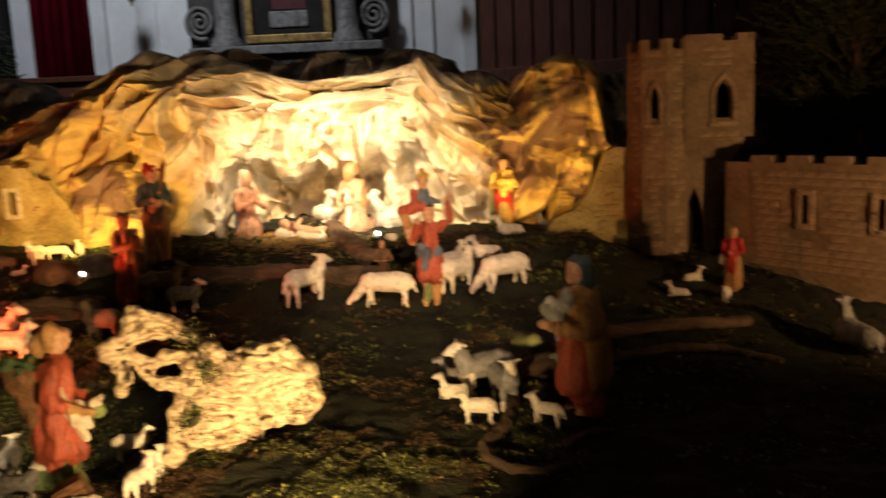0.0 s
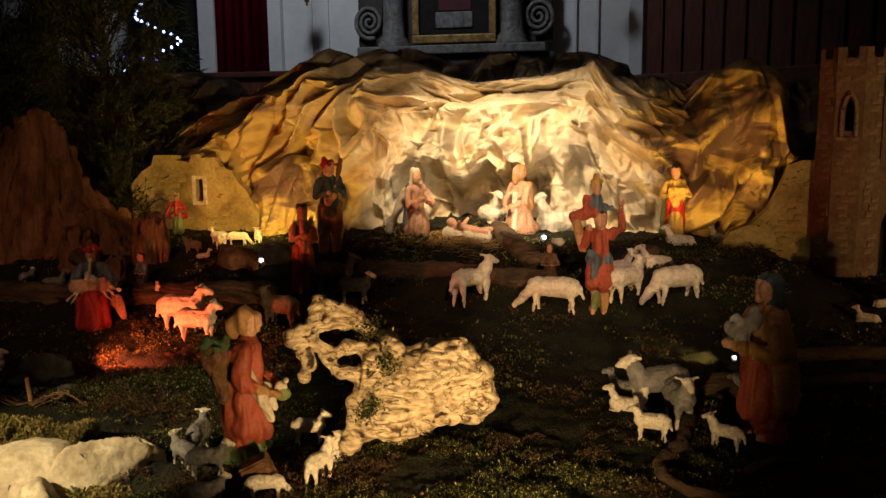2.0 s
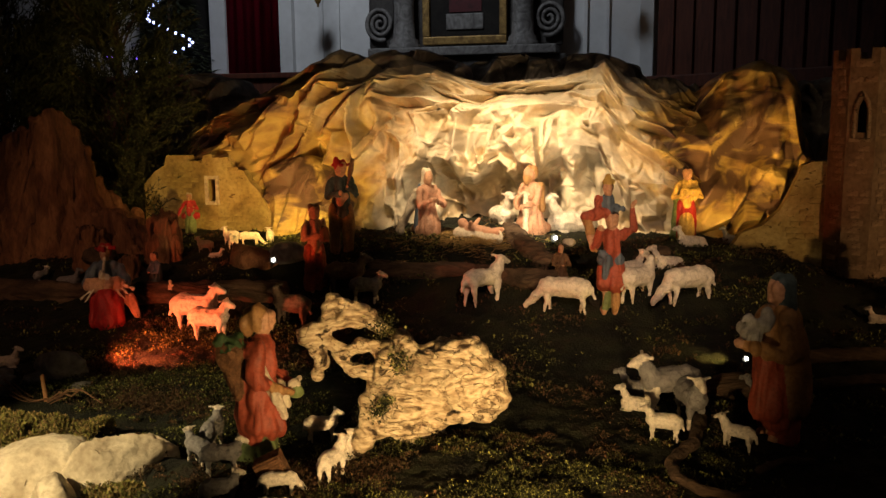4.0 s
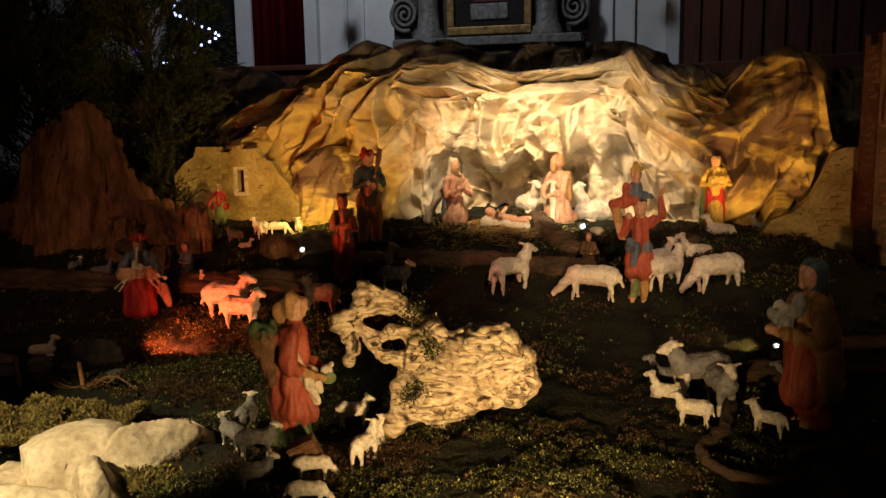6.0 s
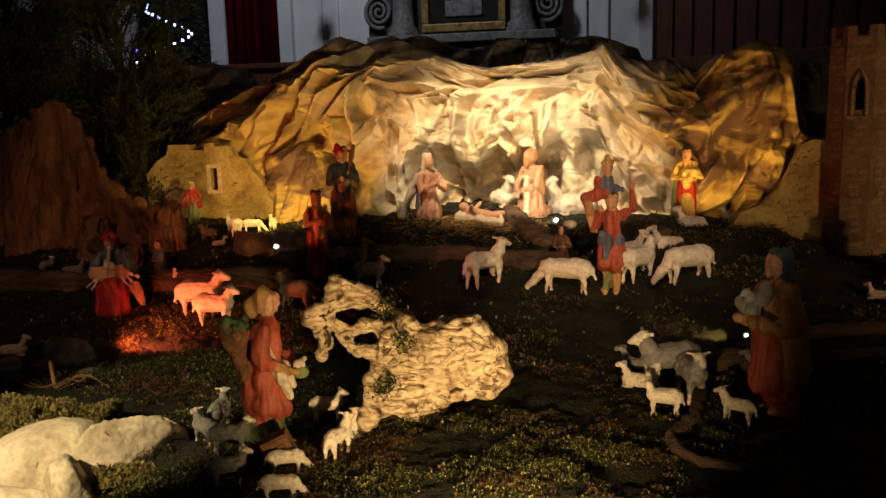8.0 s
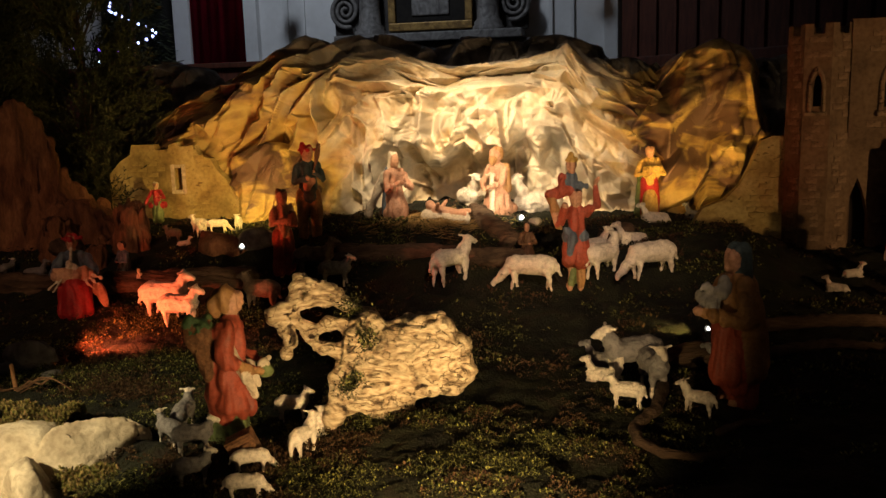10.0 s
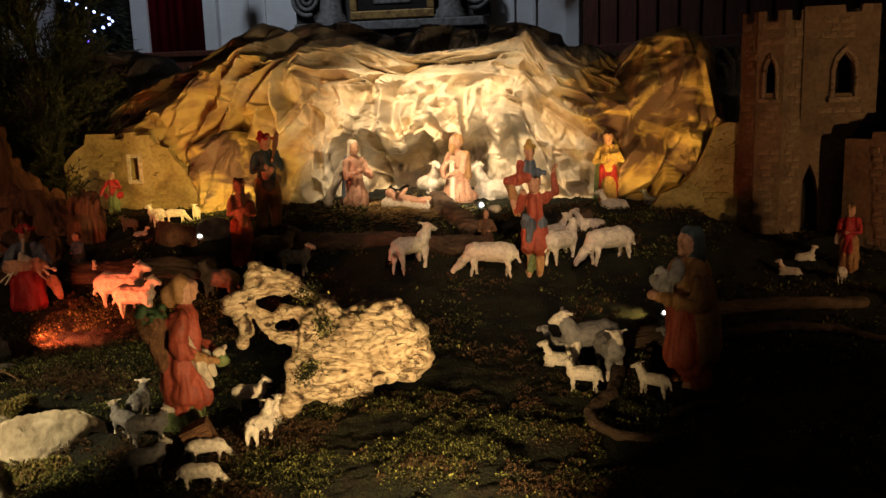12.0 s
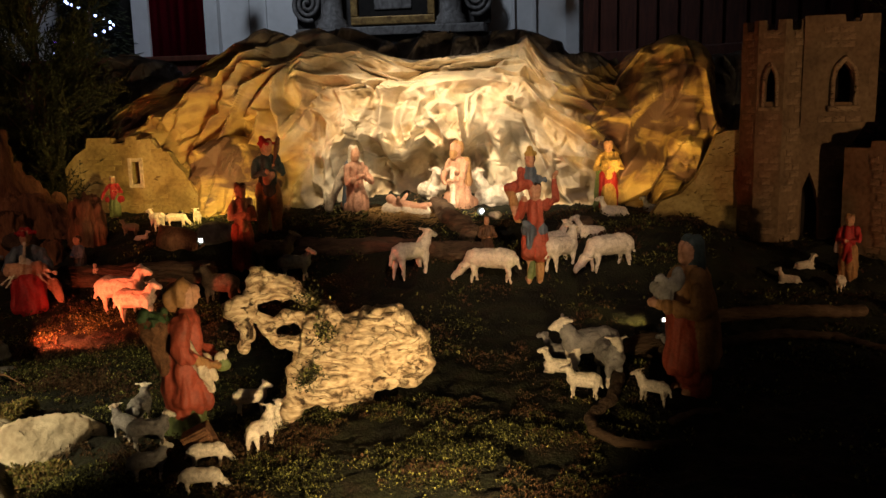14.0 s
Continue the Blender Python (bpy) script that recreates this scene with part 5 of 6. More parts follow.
# woman with a basket of greens on her back, a grey apron and a crate at her feet
leaves = random.Random(15)
GREENS = []
for _ in range(34):
    a, b, n = leaves.uniform(0, 6.283), leaves.uniform(-0.25, 1.3), leaves.uniform(0.05, 0.085)
    d = (math.cos(a) * math.cos(b) * n, math.sin(a) * math.cos(b) * n, math.sin(b) * n)
    p = (-0.08 + d[0] * 0.9, 0.15 + d[1] * 0.9, 0.775 + d[2] * 0.7)
    GREENS.append((p, (p[0] + d[0] * 0.5, p[1] + d[1] * 0.5, p[2] + d[2] * 0.4 - 0.012), 0.022, 0.008, 6))
put(figure(0.475, [P_RED, P_RED, P_OCHRE, P_SKIN, P_CREAM, M_WICKER, P_LEAF, P_GREEN, P_OCHRE], hem=0.20, fold=0.026, lean=0.03,
           arms=((-1, (-0.175, 0.00, 0.57), (-0.09, -0.17, 0.50)), (1, (0.16, -0.04, 0.58), (0.05, -0.20, 0.50))),
           extra=(((0, 0.02, 0.52), (0.0, 0.03, 0.28), 0.10, 0.125, 0), ((-0.04, -0.03, 0.50), (-0.05, -0.07, 0.26), 0.085, 0.095, 0), ((0, 0.06, 0.42), (0, 0.06, 0.30), 0.09, 0.10, 0), ((-0.09, 0.0, 0.47), (-0.10, -0.01, 0.28), 0.06, 0.085, 0),
                  ((-0.10, 0.01, 0.75), (-0.16, 0.0, 0.60), 0.055, 0.058, 1), ((-0.17, -0.01, 0.575), (-0.15, -0.06, 0.555), 0.052, 0.046, 1),
                  ((-0.10, -0.05, 0.63), (-0.13, -0.13, 0.44), 0.026, 0.038, 4), ((-0.12, -0.13, 0.44), (-0.10, -0.17, 0.33), 0.038, 0.022, 4), ((0.0, -0.13, 0.50), (-0.02, -0.17, 0.38), 0.04, 0.03, 4),
                  ((-0.14, -0.09, 0.535), (-0.07, -0.21, 0.47), 0.036, 0.030, 2), ((-0.05, -0.22, 0.47), (-0.02, -0.26, 0.46), 0.035, 0.022, 7), ((-0.03, -0.22, 0.51), (0.02, -0.24, 0.53), 0.03, 0.025, 4),
                  ((0, 0.025, 0.945), (0, 0.045, 0.92), 0.055, 0.050, 2), ((0, -0.01, 0.99), (0, -0.03, 1.03), 0.035, 0.012, 2), ((0, 0.05, 0.89), (0, 0.05, 0.84), 0.045, 0.03, 2),
                  ((-0.07, 0.12, 0.49), (-0.08, 0.15, 0.72), 0.048, 0.080, 5), ((-0.08, 0.15, 0.735), (-0.08, 0.15, 0.745), 0.088, 0.088, 5),
                  ((-0.08, 0.15, 0.77), (-0.08, 0.15, 0.80), 0.07, 0.055, 6),
                  ((0, 0.03, 0.06), (0, 0.0, 0.20), 0.13, 0.11, 7), ((-0.06, -0.06, 0.04), (-0.05, -0.02, 0.18), 0.08, 0.085, 7), ((0.0, 0.14, 0.04), (0, 0.06, 0.12), 0.07, 0.07, 7),
                  *GREENS)),
    -1.09, 2.23, 108, "painted statue of a woman in red carrying a basket of greens")
# woman with a lamb in her arms
put(figure(0.52, [P_RED, P_OCHRE, P_TEAL, P_SKIN, P_GREY, P_OCHRE], hem=0.14, fold=0.02,
           arms=((-1, (-0.17, -0.06, 0.58), (-0.03, -0.22, 0.62)), (1, (0.18, -0.03, 0.56), (0.05, -0.24, 0.62))),
           extra=(((0.13, -0.02, 0.70), (0.17, -0.02, 0.58), 0.055, 0.06, 5), ((0.17, -0.04, 0.56), (0.07, -0.22, 0.61), 0.055, 0.042, 5),
                  ((0.05, -0.19, 0.67), (-0.04, -0.19, 0.69), 0.052, 0.05, 4), ((0.02, -0.19, 0.75), (0.01, -0.20, 0.77), 0.036, 0.032, 4), ((0.01, -0.225, 0.77), (0.01, -0.25, 0.75), 0.024, 0.017, 4), ((0.08, -0.14, 0.74), (0.07, -0.12, 0.78), 0.05, 0.045, 4),
                  ((0.0, 0.07, 0.24), (0.0, 0.06, 0.72), 0.14, 0.10, 5), ((0.11, 0.06, 0.24), (0.11, 0.04, 0.66), 0.085, 0.075, 5), ((-0.10, 0.04, 0.24), (-0.09, 0.03, 0.68), 0.07, 0.07, 5), ((0.06, 0.12, 0.28), (0.05, 0.08, 0.55), 0.09, 0.09, 5),
                  ((0.04, -0.09, 0.23), (0.03, -0.07, 0.52), 0.095, 0.085, 0), ((0.09, -0.06, 0.22), (0.07, -0.05, 0.44), 0.075, 0.06, 0),
                  ((0.03, 0.06, 0.03), (0.03, 0.05, 0.22), 0.10, 0.09, 0),
                  ((0, 0.04, 0.80), (0, 0.03, 0.95), 0.066, 0.062, 2), ((0, 0.0, 0.975), (0, 0.03, 0.98), 0.04, 0.045, 2))),
    0.415, 2.71, -62, "painted statue of a woman in ochre cloak holding a lamb")
# man in red tunic carrying a boy on his shoulder
put(figure(0.46, [P_RED, P_RED, P_HAIR, P_SKIN, P_BLUE, P_YELLOW, P_OCHRE, P_GREEN], hem=0.30, fold=0.024,
           arms=((1, (0.20, -0.02, 0.83), (0.19, -0.03, 1.02)), (-1, (-0.17, -0.06, 0.66), (-0.13, -0.12, 0.82))),
           extra=(((0.06, -0.01, 0.53), (-0.06, -0.01, 0.53), 0.078, 0.078, 4), ((-0.04, -0.08, 0.53), (-0.07, -0.08, 0.38), 0.05, 0.035, 4), ((-0.09, -0.05, 0.60), (-0.02, -0.08, 0.50), 0.04, 0.04, 4),
                  ((0.06, -0.02, 0.30), (0.06, 0, 0.48), 0.095, 0.075, 0), ((-0.07, -0.02, 0.32), (-0.05, 0, 0.48), 0.085, 0.07, 0), ((0.0, -0.05, 0.31), (0, -0.03, 0.46), 0.075, 0.06, 0),
                  ((0.05, -0.03, 0.05), (0.05, 0, 0.2), 0.04, 0.045, 6), ((-0.04, -0.02, 0.05), (-0.04, 0, 0.2), 0.036, 0.042, 7),
                  ((0.10, -0.03, 1.03), (-0.06, 0.03, 1.05), 0.028, 0.05, 4), ((0.19, -0.04, 1.06), (0.21, -0.05, 1.10), 0.025, 0.02, 3),
                  ((-0.05, 0.03, 1.00), (-0.05, 0.03, 1.12), 0.075, 0.062, 4), ((-0.12, 0.01, 1.12), (-0.16, -0.02, 1.0), 0.038, 0.032, 0),
                  ((-0.05, 0.0, 1.20), (-0.05, 0.0, 1.23), 0.050, 0.050, 3), ((-0.05, 0.03, 1.22), (-0.05, 0.03, 1.24), 0.050, 0.05, 2),
                  ((-0.09, 0.01, 1.285), (0.0, 0.01, 1.285), 0.022, 0.022, 5), ((-0.05, -0.03, 1.285), (-0.05, 0.05, 1.285), 0.022, 0.022, 5), ((-0.05, 0.01, 1.29), (-0.05, 0.01, 1.32), 0.055, 0.04, 5),
                  ((-0.07, 0.0, 0.99), (-0.25, -0.05, 0.96), 0.062, 0.055, 0), ((-0.25, -0.05, 0.95), (-0.21, -0.04, 0.80), 0.048, 0.042, 6), ((-0.21, -0.04, 0.80), (-0.19, -0.04, 0.66), 0.036, 0.03, 3), ((-0.18, -0.05, 0.64), (-0.15, -0.09, 0.63), 0.03, 0.022, 6))),
    -0.13, 3.80, 8, "painted statue of a man in red carrying a boy")
put(figure(0.26, [P_BROWN, P_BROWN, P_HAIR, P_SKIN], "kneel", ARMS_FRONT), -0.37, 3.98, 20, "small dark-haired kneeling statue behind the sheep")
# seated bagpiper
put(figure(0.46, [P_CRIMSON, P_BLUE, P_CRIMSON, P_SKIN, P_CREAM, P_BROWN, P_PINK], "sit",
           arms=((-1, (-0.20, -0.05, 0.58), (-0.07, -0.21, 0.60)), (1, (0.20, -0.05, 0.58), (0.07, -0.21, 0.60))),
           extra=(((-0.12, 0.0, 0.54), (-0.19, -0.05, 0.40), 0.055, 0.055, 1), ((0.12, 0.0, 0.54), (0.19, -0.05, 0.40), 0.055, 0.055, 1),
                  ((-0.13, -0.17, 0.40), (0.12, -0.17, 0.40), 0.075, 0.075, 6), ((-0.15, -0.20, 0.46), (0.10, -0.21, 0.45), 0.035, 0.035, 3), ((0.0, -0.10, 0.66), (-0.01, -0.17, 0.50), 0.010, 0.014, 4), ((-0.02, -0.19, 0.50), (0.02, -0.20, 0.48), 0.05, 0.045, 4),
                  ((0.13, -0.22, 0.38), (0.23, -0.26, 0.30), 0.010, 0.014, 4), ((0.14, -0.21, 0.41), (0.26, -0.24, 0.36), 0.010, 0.013, 4), ((0.10, -0.23, 0.36), (0.19, -0.27, 0.26), 0.010, 0.014, 4), ((-0.13, -0.22, 0.38), (-0.23, -0.26, 0.29), 0.010, 0.014, 4), ((-0.11, -0.23, 0.37), (-0.19, -0.27, 0.26), 0.010, 0.014, 4),
                  ((0, -0.20, 0.26), (0, -0.24, 0.05), 0.12, 0.13, 0), ((-0.09, -0.20, 0.26), (-0.10, -0.24, 0.04), 0.07, 0.075, 0), ((0.09, -0.20, 0.26), (0.10, -0.24, 0.04), 0.07, 0.075, 0),
                  ((-0.08, -0.01, 0.755), (0.08, -0.01, 0.755), 0.022, 0.022, 2), ((0, -0.08, 0.750), (0, 0.07, 0.755), 0.022, 0.022, 2), ((-0.055, -0.055, 0.75), (0.055, 0.05, 0.755), 0.022, 0.022, 2), ((0.055, -0.055, 0.75), (-0.055, 0.05, 0.755), 0.022, 0.022, 2),
                  ((0.20, -0.08, 0.24), (0.27, -0.12, 0.06), 0.05, 0.035, 6), ((0, 0.05, 0.05), (0, 0.02, 0.25), 0.14, 0.13, 5))),
    -2.45, 3.46, 30, "painted statue of a seated bagpiper with a red hat")
put(figure(0.26, [P_TEAL, P_BLUE, P_HAIR, P_SKIN], "kneel", ARMS_FRONT), -2.42, 3.82, -20, "small blue painted statue behind the bagpiper")
put(figure(0.12, [P_CREAM, P_CREAM, P_CREAM, P_CREAM]), -2.28, 3.72, 0, "tiny white plaster statuette")
# woman in red, seen from behind
put(figure(0.43, [P_RED, P_PINK, P_BROWN, P_SKIN, P_BROWN], fold=0.03,
           arms=((-1, (-0.16, -0.03, 0.62), (-0.06, -0.16, 0.66)), (1, (0.14, -0.06, 0.60), (0.02, -0.16, 0.66))),
           extra=(((0.04, -0.17, 0.62), (0.04, -0.16, 0.72), 0.06, 0.05, 4),)), -1.57, 3.88, 48, "painted statue of a woman in a red robe")
# tall shepherd with hat and staff
put(figure(0.50, [P_OCHRE, P_TEAL, P_CRIMSON, P_SKIN, P_OCHRE, P_BROWN, P_PINK], hem=0.40,
           arms=((-1, (-0.15, -0.04, 0.62), (-0.05, -0.16, 0.66)), (1, (0.15, -0.08, 0.64), (0.05, -0.16, 0.72))),
           extra=(((0.08, 0, 0.95), (-0.08, 0, 0.95), 0.022, 0.022, 2), ((0, -0.07, 0.95), (0, 0.07, 0.95), 0.024, 0.024, 2), ((-0.02, 0, 0.95), (-0.04, 0.01, 0.98), 0.06, 0.035, 2), ((0.03, -0.16, 0.70), (0.09, -0.20, 1.0), 0.014, 0.02, 5),
                  ((0.08, -0.02, 0.05), (0.07, -0.01, 0.30), 0.05, 0.065, 4), ((-0.09, -0.03, 0.05), (-0.07, -0.01, 0.30), 0.05, 0.065, 4), ((0.07, 0, 0.30), (0.05, 0, 0.48), 0.07, 0.085, 4), ((-0.07, 0, 0.30), (-0.05, 0, 0.48), 0.07, 0.085, 4),
                  ((0, 0.0, 0.47), (0, 0, 0.62), 0.11, 0.095, 1), ((-0.02, -0.10, 0.58), (0.03, -0.11, 0.62), 0.05, 0.045, 6))),
    -1.56, 4.24, 30, "painted statue of a shepherd in red hat playing a flute")
# the holy family
put(figure(0.50, [P_PINK, P_PINK, P_CREAM, P_SKIN, P_BLUE, P_CREAM], "kneel", arms=((-1, (-0.14, -0.10, 0.62), (-0.01, -0.18, 0.68)), (1, (0.14, -0.10, 0.62), (0.01, -0.18, 0.68))),
           extra=(((0, 0.06, 0.05), (0, 0.05, 0.5), 0.12, 0.09, 4), ((0, 0.025, 0.50), (0, 0.01, 0.69), 0.07, 0.06, 2), ((-0.10, 0.05, 0.48), (-0.24, 0.22, 0.05), 0.05, 0.05, 5)), lean=0.03),
    -1.16, 4.52, 40, "painted kneeling statue of a woman in pink and blue with veil")
put(figure(0.52, [P_PINK, P_PINK, P_OCHRE, P_SKIN, P_OCHRE, P_CREAM], "kneel", arms=((-1, (-0.12, -0.10, 0.62), (-0.04, -0.18, 0.56)), (1, (0.12, -0.10, 0.62), (0.03, -0.19, 0.58))),
           extra=(((0.10, 0.03, 0.30), (0.10, 0.02, 0.52), 0.06, 0.05, 4), ((0.02, -0.13, 0.42), (0.05, -0.17, 0.08), 0.03, 0.035, 5), ((-0.09, -0.06, 0.42), (0.03, -0.12, 0.44), 0.03, 0.03, 5), ((0, -0.06, 0.60), (0, -0.08, 0.56), 0.035, 0.025, 2), ((0, 0.02, 0.02), (0, 0.0, 0.20), 0.16, 0.13, 0))),
    -0.60, 4.66, -28, "painted kneeling statue of a bearded man in pale robe")
put(fused("statue", [((-0.06, 0, 0.05), (0.05, 0, 0.04), 0.032, 0.026, 0), ((-0.10, 0, 0.075), (-0.105, 0, 0.08), 0.027, 0.027, 0), ((0.05, 0.015, 0.04), (0.12, 0.03, 0.055), 0.018, 0.013, 0), ((0.05, -0.015, 0.04), (0.12, -0.02, 0.045), 0.018, 0.013, 0),
                     ((-0.05, -0.02, 0.06), (-0.02, -0.06, 0.095), 0.013, 0.010, 0), ((-0.05, 0.02, 0.06), (-0.03, 0.05, 0.10), 0.013, 0.010, 0), ((-0.12, 0, 0.02), (0.1, 0, 0.01), 0.04, 0.04, 1)], [P_PINK, P_CREAM], 0.005, 0.002),
    -0.85, 4.44, -18, "small pale plaster infant statue lying on straw", 0.015)
# man in yellow with a bundle
put(figure(0.40, [P_CRIMSON, P_YELLOW, P_HAIR, P_SKIN, P_GREEN, P_YELLOW], arms=((-1, (-0.19, -0.05, 0.60), (-0.04, -0.18, 0.62)), (1, (0.19, -0.05, 0.60), (0.06, -0.18, 0.66))),
           extra=(((-0.05, -0.15, 0.66), (0.08, -0.15, 0.68), 0.07, 0.06, 5), ((-0.12, 0.05, 0.08), (-0.10, 0.05, 0.72), 0.08, 0.06, 4), ((0, 0, 0.06), (0, 0, 0.3), 0.13, 0.12, 5))),
    0.23, 4.78, 8, "painted statue of a man in yellow holding a bundle")
put(figure(0.25, [P_GREEN, P_CRIMSON, P_CREAM, P_SKIN, P_CRIMSON], arms=((-1, (-0.22, 0, 0.62), (-0.26, -0.04, 0.48)), (1, (0.2, -0.05, 0.62), (0.05, -0.16, 0.66))),
           extra=(((-0.12, 0.02, 0.45), (0.14, 0.02, 0.45), 0.09, 0.09, 4),)), -2.66, 4.60, 15, "small statue of a girl in red jacket and white cap")
put(figure(0.30, [P_OCHRE, P_CRIMSON, P_OCHRE, P_SKIN, P_CRIMSON, P_GREY], arms=ARMS_FRONT, extra=(((0, 0.02, 0.35), (0, 0.02, 0.6), 0.12, 0.10, 4), ((-0.16, 0.02, 0.45), (-0.12, 0.02, 0.75), 0.05, 0.05, 5))),
    1.26, 3.92, -25, "painted statue in red and ochre by the castle wall")


# ---- sheep and other animals ----
def beast(kind, cols, seed=0, slim=1.0):
    """A plaster animal one unit tall, looking along +x. cols: fleece, face and legs."""
    C = []

    def c(a, b, ra, rb, k=0):
        C.append((a, b, ra, rb, k))
    if kind == "lie":
        c((-0.40, 0, 0.24), (0.30, 0, 0.28), 0.24, 0.24)
        c((0.30, 0, 0.36), (0.48, 0, 0.72), 0.16, 0.11)
        c((0.48, 0, 0.82), (0.72, 0, 0.76), 0.12, 0.07, 1)
        c((0.2, 0.15, 0.06), (0.5, 0.15, 0.05), 0.06, 0.05, 1)
        c((0.2, -0.15, 0.06), (0.5, -0.15, 0.05), 0.06, 0.05, 1)
        hz, hx = 0.85, 0.48
    else:
        c((-0.42, 0, 0.55), (0.32, 0, 0.57), 0.215 * slim, 0.205 * slim)
        c((-0.35, 0, 0.60), (0.2, 0, 0.56), 0.20 * slim, 0.21 * slim)
        for x, y, d in ((-0.45, 0.10, -0.06), (-0.42, -0.10, 0.05), (0.32, 0.10, 0.05), (0.34, -0.10, -0.04)):
            c((x, y, 0.48), (x + d * 0.3, y, 0.25), 0.085, 0.05, 1 if kind == "goat" else 0)
            c((x + d * 0.3, y, 0.25), (x + d, y, 0.03), 0.042, 0.034, 1)
        if kind == "graze":
            c((0.34, 0, 0.55), (0.62, 0, 0.32), 0.15, 0.10)
            c((0.64, 0, 0.28), (0.82, 0, 0.10), 0.10, 0.06, 1)
            hz, hx = 0.34, 0.62
        else:
            c((0.34, 0, 0.60), (0.52, 0, 0.86), 0.15, 0.10)
            c((0.53, 0, 0.90), (0.75, 0, 0.83), 0.10, 0.058, 1)
            hz, hx = 0.95, 0.50
    for s in (-1, 1):
        c((hx, 0.08 * s, hz), (hx - 0.06, 0.20 * s, hz + 0.01), 0.035, 0.025, 1)
    c((-0.60, 0, 0.58 if kind != "lie" else 0.25), (-0.70, 0, 0.36 if kind != "lie" else 0.12), 0.055, 0.035)
    if kind in ("up", "goat"):
        C = [((a[0] * 0.8, a[1], a[2]), (b[0] * 0.8, b[1], b[2]), ra, rb, k) for a, b, ra, rb, k in C]
    return fused("sheep", C, cols, 0.025, 0.024, (8 + seed, 8, 8), 0.014, (16, 16, 16))


WHITE = [P_SHEEP, P_SHEEP]
KINDS = {
    "up": beast("up", WHITE), "graze": beast("graze", WHITE, 1), "lie": beast("lie", WHITE, 2), "grey": beast("up", [P_SHEEPG, P_SHEEP], 3),
    "brown": beast("up", [P_SHEEPB, P_SHEEPB], 1), "greylie": beast("lie", [P_SHEEPG, P_SHEEPG], 1), "slim": beast("up", WHITE, 2, 0.8), "goat": beast("goat", [P_SHEEPG, P_SHEEP], 1, 0.9)}
TEXT = {"up": "white plaster sheep standing with raised head", "graze": "white plaster sheep grazing with lowered head", "lie": "white plaster lamb lying on moss",
        "grey": "grey plaster sheep with pale face", "brown": "dark brown plaster sheep", "greylie": "grey plaster sheep lying down", "slim": "slender white plaster sheep", "goat": "grey plaster goat with pale head and legs"}


def sheep(kind, x, y, turn, h):
    ob = new("sheep", KINDS[kind])
    tagged(ob, TEXT[kind], "sheep", "flock of crib sheep")
    ob.matrix_world = pose(x, y, ground_height(x, y) - 0.003, 0, 0, turn) @ Matrix.Scale(h, 4)


for row in (
        ("slim", -0.71, 3.82, 50, 0.235), ("graze", -0.34, 3.76, 172, 0.21), ("up", -0.01, 3.86, 52, 0.21), ("graze", 0.20, 3.86, 216, 0.22), ("lie", 0.12, 4.2, 190, 0.13), ("lie", -0.05, 4.12, 30, 0.13),
        ("up", -1.97, 3.42, 12, 0.22), ("up", -1.83, 3.29, 2, 0.19), ("brown", -1.40, 3.86, 20, 0.20), ("grey", -1.27, 3.78, 5, 0.16), ("brown", -1.55, 3.52, 170, 0.19),
        ("up", -2.26, 4.34, 170, 0.11), ("slim", -2.21, 4.26, 280, 0.10), ("graze", -2.14, 4.34, 10, 0.10), ("slim", -2.05, 4.40, 285, 0.10), ("brown", -2.36, 4.22, 175, 0.10), ("lie", -2.26, 4.16, 20, 0.06),
        ("lie", 0.25, 4.62, 180, 0.125), ("greylie", 0.47, 4.72, 150, 0.10),
        ("goat", 0.10, 2.84, 205, 0.225), ("grey", 0.17, 2.76, 285, 0.19), ("lie", 0.0, 2.84, 176, 0.10), ("greylie", 0.0, 2.98, 176, 0.11), ("up", 0.08, 2.62, 174, 0.115), ("slim", 0.30, 2.62, 150, 0.115), ("greylie", 0.42, 3.0, 170, 0.1),
        ("slim", -0.83, 2.14, 78, 0.125), ("lie", -0.85, 2.24, 60, 0.10), ("graze", -0.94, 2.03, 22, 0.09), ("grey", -1.27, 2.27, 100, 0.13), ("grey", -1.25, 2.14, 150, 0.11), ("grey", -1.12, 2.05, 20, 0.115), ("grey", -1.07, 1.94, 35, 0.105), ("graze", -0.88, 1.86, 15, 0.09), ("up", -0.97, 2.42, 20, 0.11),
        ("lie", 1.0, 3.88, 160, 0.08), ("lie", 1.10, 4.0, 20, 0.08), ("up", 1.20, 3.80, 240, 0.08), ("greylie", 1.52, 3.20, 100, 0.20),
        ("greylie", -2.95, 3.84, 20, 0.10), ("greylie", -2.76, 3.84, 10, 0.10), ("grey", -3.1, 3.82, 90, 0.1), ("lie", -2.52, 2.86, 10, 0.10)):
    sheep(*row)
# ox and ass lying behind the crib
for x, y, turn, h, m, text in ((-0.80, 4.90, 300, 0.22, "lie", "pale plaster ox lying behind the crib"), (-0.40, 4.86, 215, 0.26, "lie", "pale plaster ass lying behind the crib")):
    ob = tagged(new("plaster_animal", KINDS[m]), text, "animal statue")
    ob.matrix_world = pose(x, y, ground_height(x, y) - 0.003, 0, 0, turn) @ Matrix.Scale(h, 4)


def crate():
    c = thing("crate", None, None, "small brown wicker crate tilted at the woman's feet", "crate", at=pose(-0.97, 2.08, 0.012, 0, -24, 20))
    part("body", boxbm(-0.04, -0.03, 0, 0.04, 0.03, 0.075, 0.004), M_WICKER, c)
    for i in range(4):
        part("slat", boxbm(-0.036, -0.036, 0.008 + i * 0.017, 0.036, -0.031, 0.018 + i * 0.017, 0.001), M_WICKER, c)


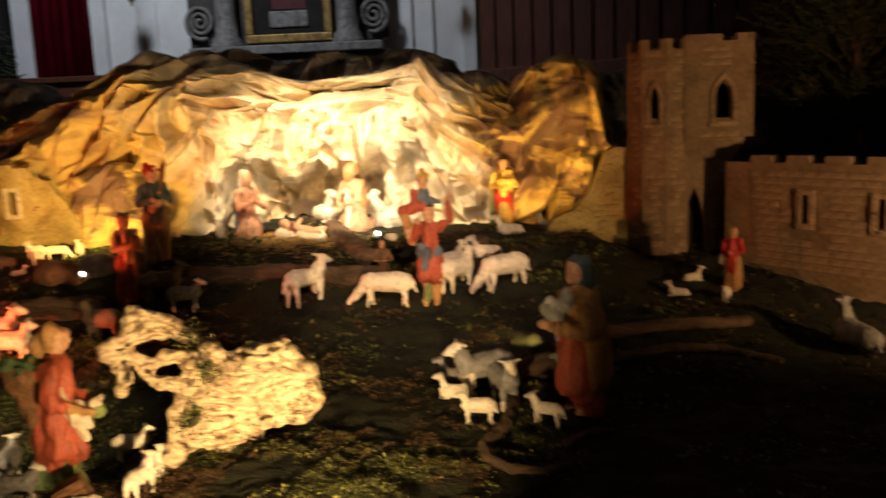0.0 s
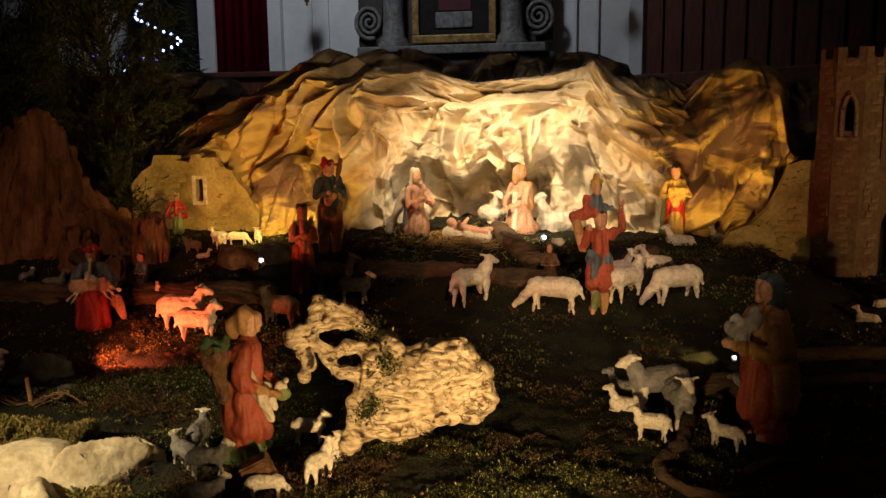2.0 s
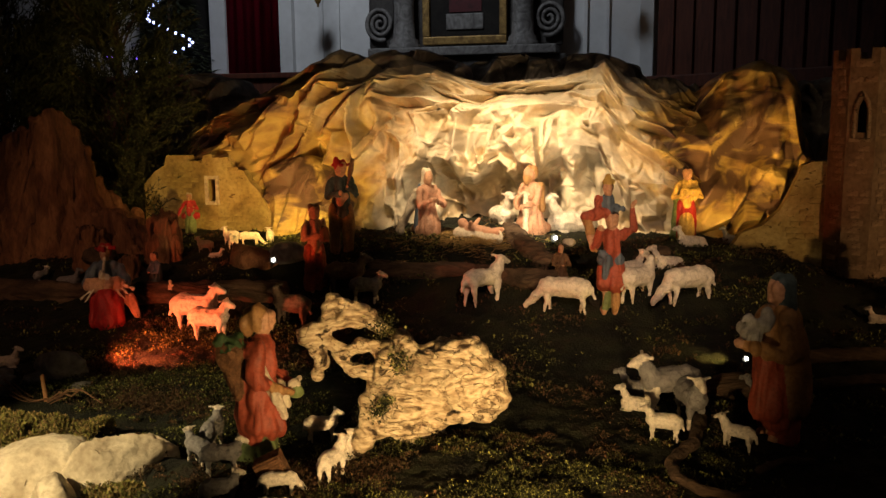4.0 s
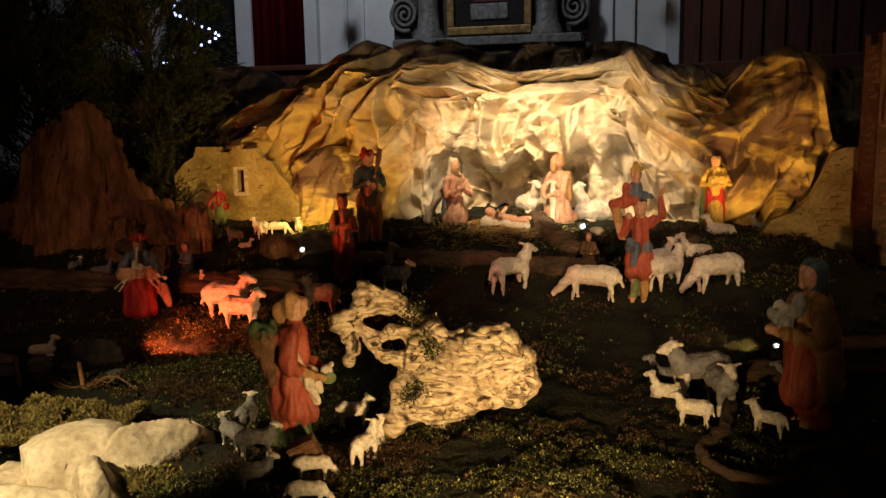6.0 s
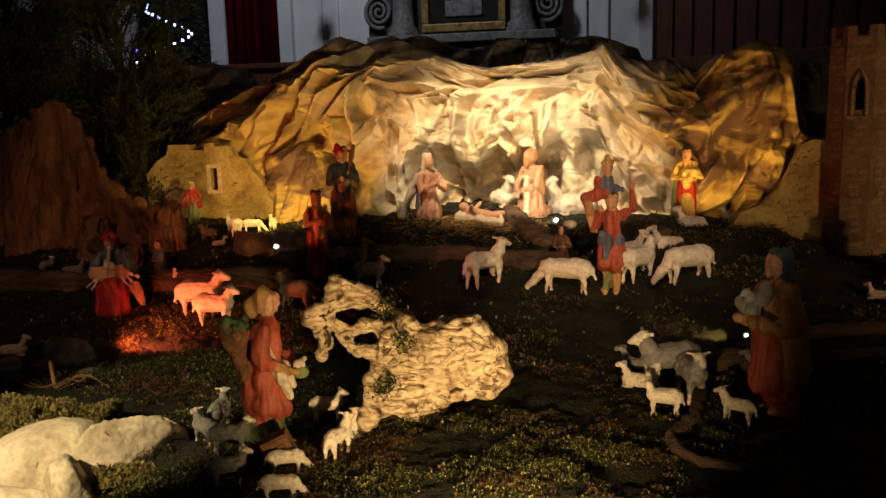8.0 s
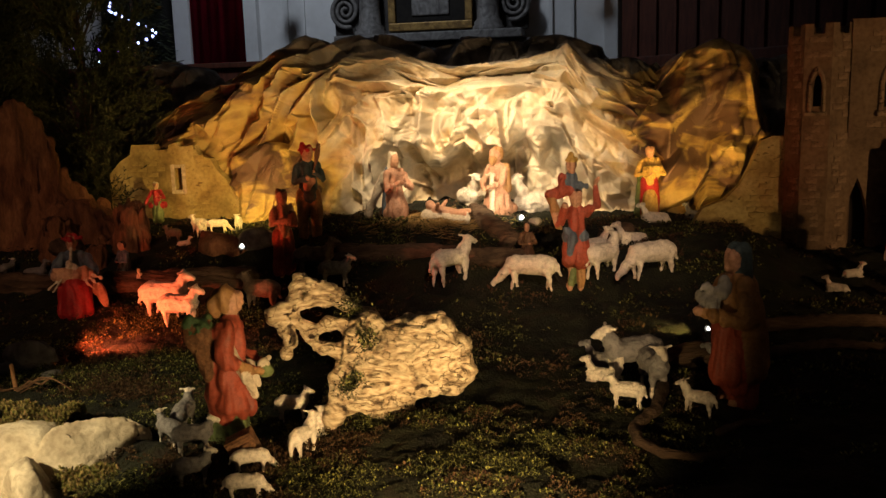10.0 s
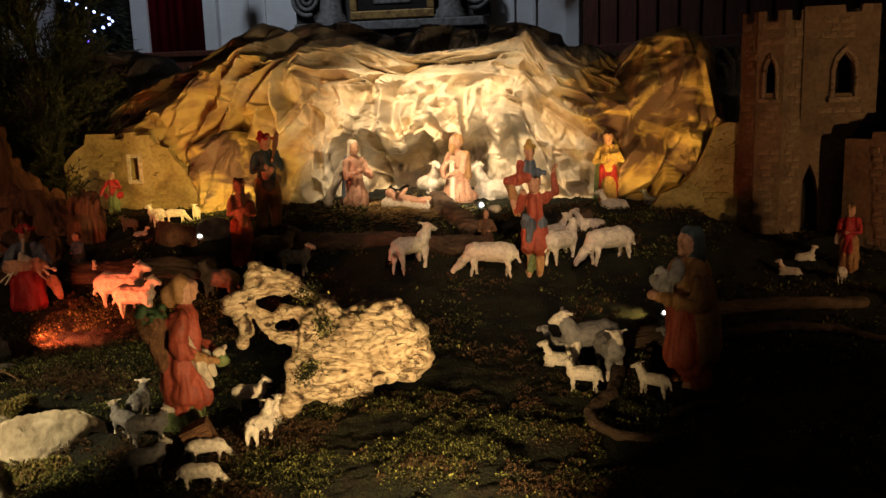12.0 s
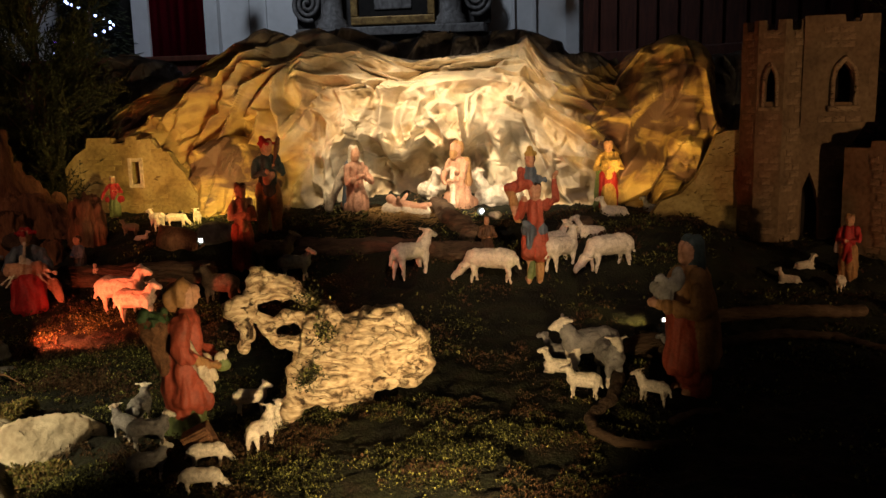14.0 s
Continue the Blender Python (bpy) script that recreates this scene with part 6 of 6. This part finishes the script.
def straw():
    rng = random.Random(8)
    vs, fs = [], []
    for _ in range(1500):
        x, y = rng.gauss(-0.90, 0.17), rng.gauss(4.40, 0.10)
        z = ground_height(x, y) + rng.uniform(0, 0.03) * math.exp(-((x + 0.84) / 0.12) ** 2) + rng.uniform(0, 0.012)
        a, b, n = rng.uniform(0, 3.14), rng.uniform(-0.3, 0.3), rng.uniform(0.02, 0.05)
        d = Vector((math.cos(a), math.sin(a), b)) * n
        s = Vector((-math.sin(a), math.cos(a), 0.6)) * 0.0012
        p = Vector((x, y, z))
        k = len(vs)
        vs += [p - d - s, p - d + s, p + d + s, p + d - s]
        fs.append((k, k + 1, k + 2, k + 3))
    me = bpy.data.meshes.new("straw")
    me.from_pydata(vs, [], fs)
    me.materials.append(M_STRAW)
    tagged(new("straw", me), "loose golden straw round the crib", "straw", kind="stuff")


def christmas_tree():
    rng = random.Random(12)
    t = thing("christmas_tree", None, None, "far christmas tree with blue-white fairy lights", "christmas tree", at=pose(-7.75, 13.05, -0.8))
    part("trunk", tube([(0, 0, 0), (0, 0, 4.2)], 0.06, 8, 0.3), M_TWIG, t)
    vs, fs = [], []
    for _ in range(9000):
        u = rng.random()
        r, a = (1.35 * (1 - u) + 0.15) * rng.random() ** 0.5, rng.uniform(0, 6.283)
        p = Vector((r * math.cos(a), 0.4 * r * math.sin(a), 0.4 + 4.2 * u))
        e = Vector((math.cos(a), math.sin(a) * 0.4, rng.uniform(-0.6, 0.3))) * rng.uniform(0.06, 0.16)
        n = Vector((-math.sin(a), math.cos(a), rng.uniform(-1, 1))) * 0.016
        k = len(vs)
        vs += [p - n, p + n, p + e]
        fs.append((k, k + 1, k + 2))
    me = bpy.data.meshes.new("crown")
    me.from_pydata(vs, [], fs)
    me.materials.append(M_LEAF)
    part("crown", me, None, t)
    cell = bmesh.new()
    bmesh.ops.create_icosphere(cell, subdivisions=1, radius=0.024)
    bulb = mesh_of(cell, "bulb", M_BLUE, True)
    cell = bmesh.new()
    bmesh.ops.create_icosphere(cell, subdivisions=1, radius=0.026)
    violet = mesh_of(cell, "bulb", M_VIOLET, True)
    # a strand that winds down the tree, with a few violet lights among it
    for i in range(62):
        u = i / 61
        a = u * 21.0
        r = 1.05 * u + 0.12
        part("bulb", bulb, None, t, at=pose(r * math.sin(a) * 0.9, -0.35 * abs(math.cos(a)) * r - 0.1, 4.3 - 3.2 * u + rng.uniform(-0.02, 0.02)))
    for x, z in ((-0.80, 2.87), (-0.74, 2.88), (-0.70, 2.85), (-0.85, 2.86), (-0.30, 2.84), (0.26, 2.78), (0.02, 2.80)):
        part("bulb", violet, None, t, at=pose(x, -0.55, z))


crate()
straw()
christmas_tree()
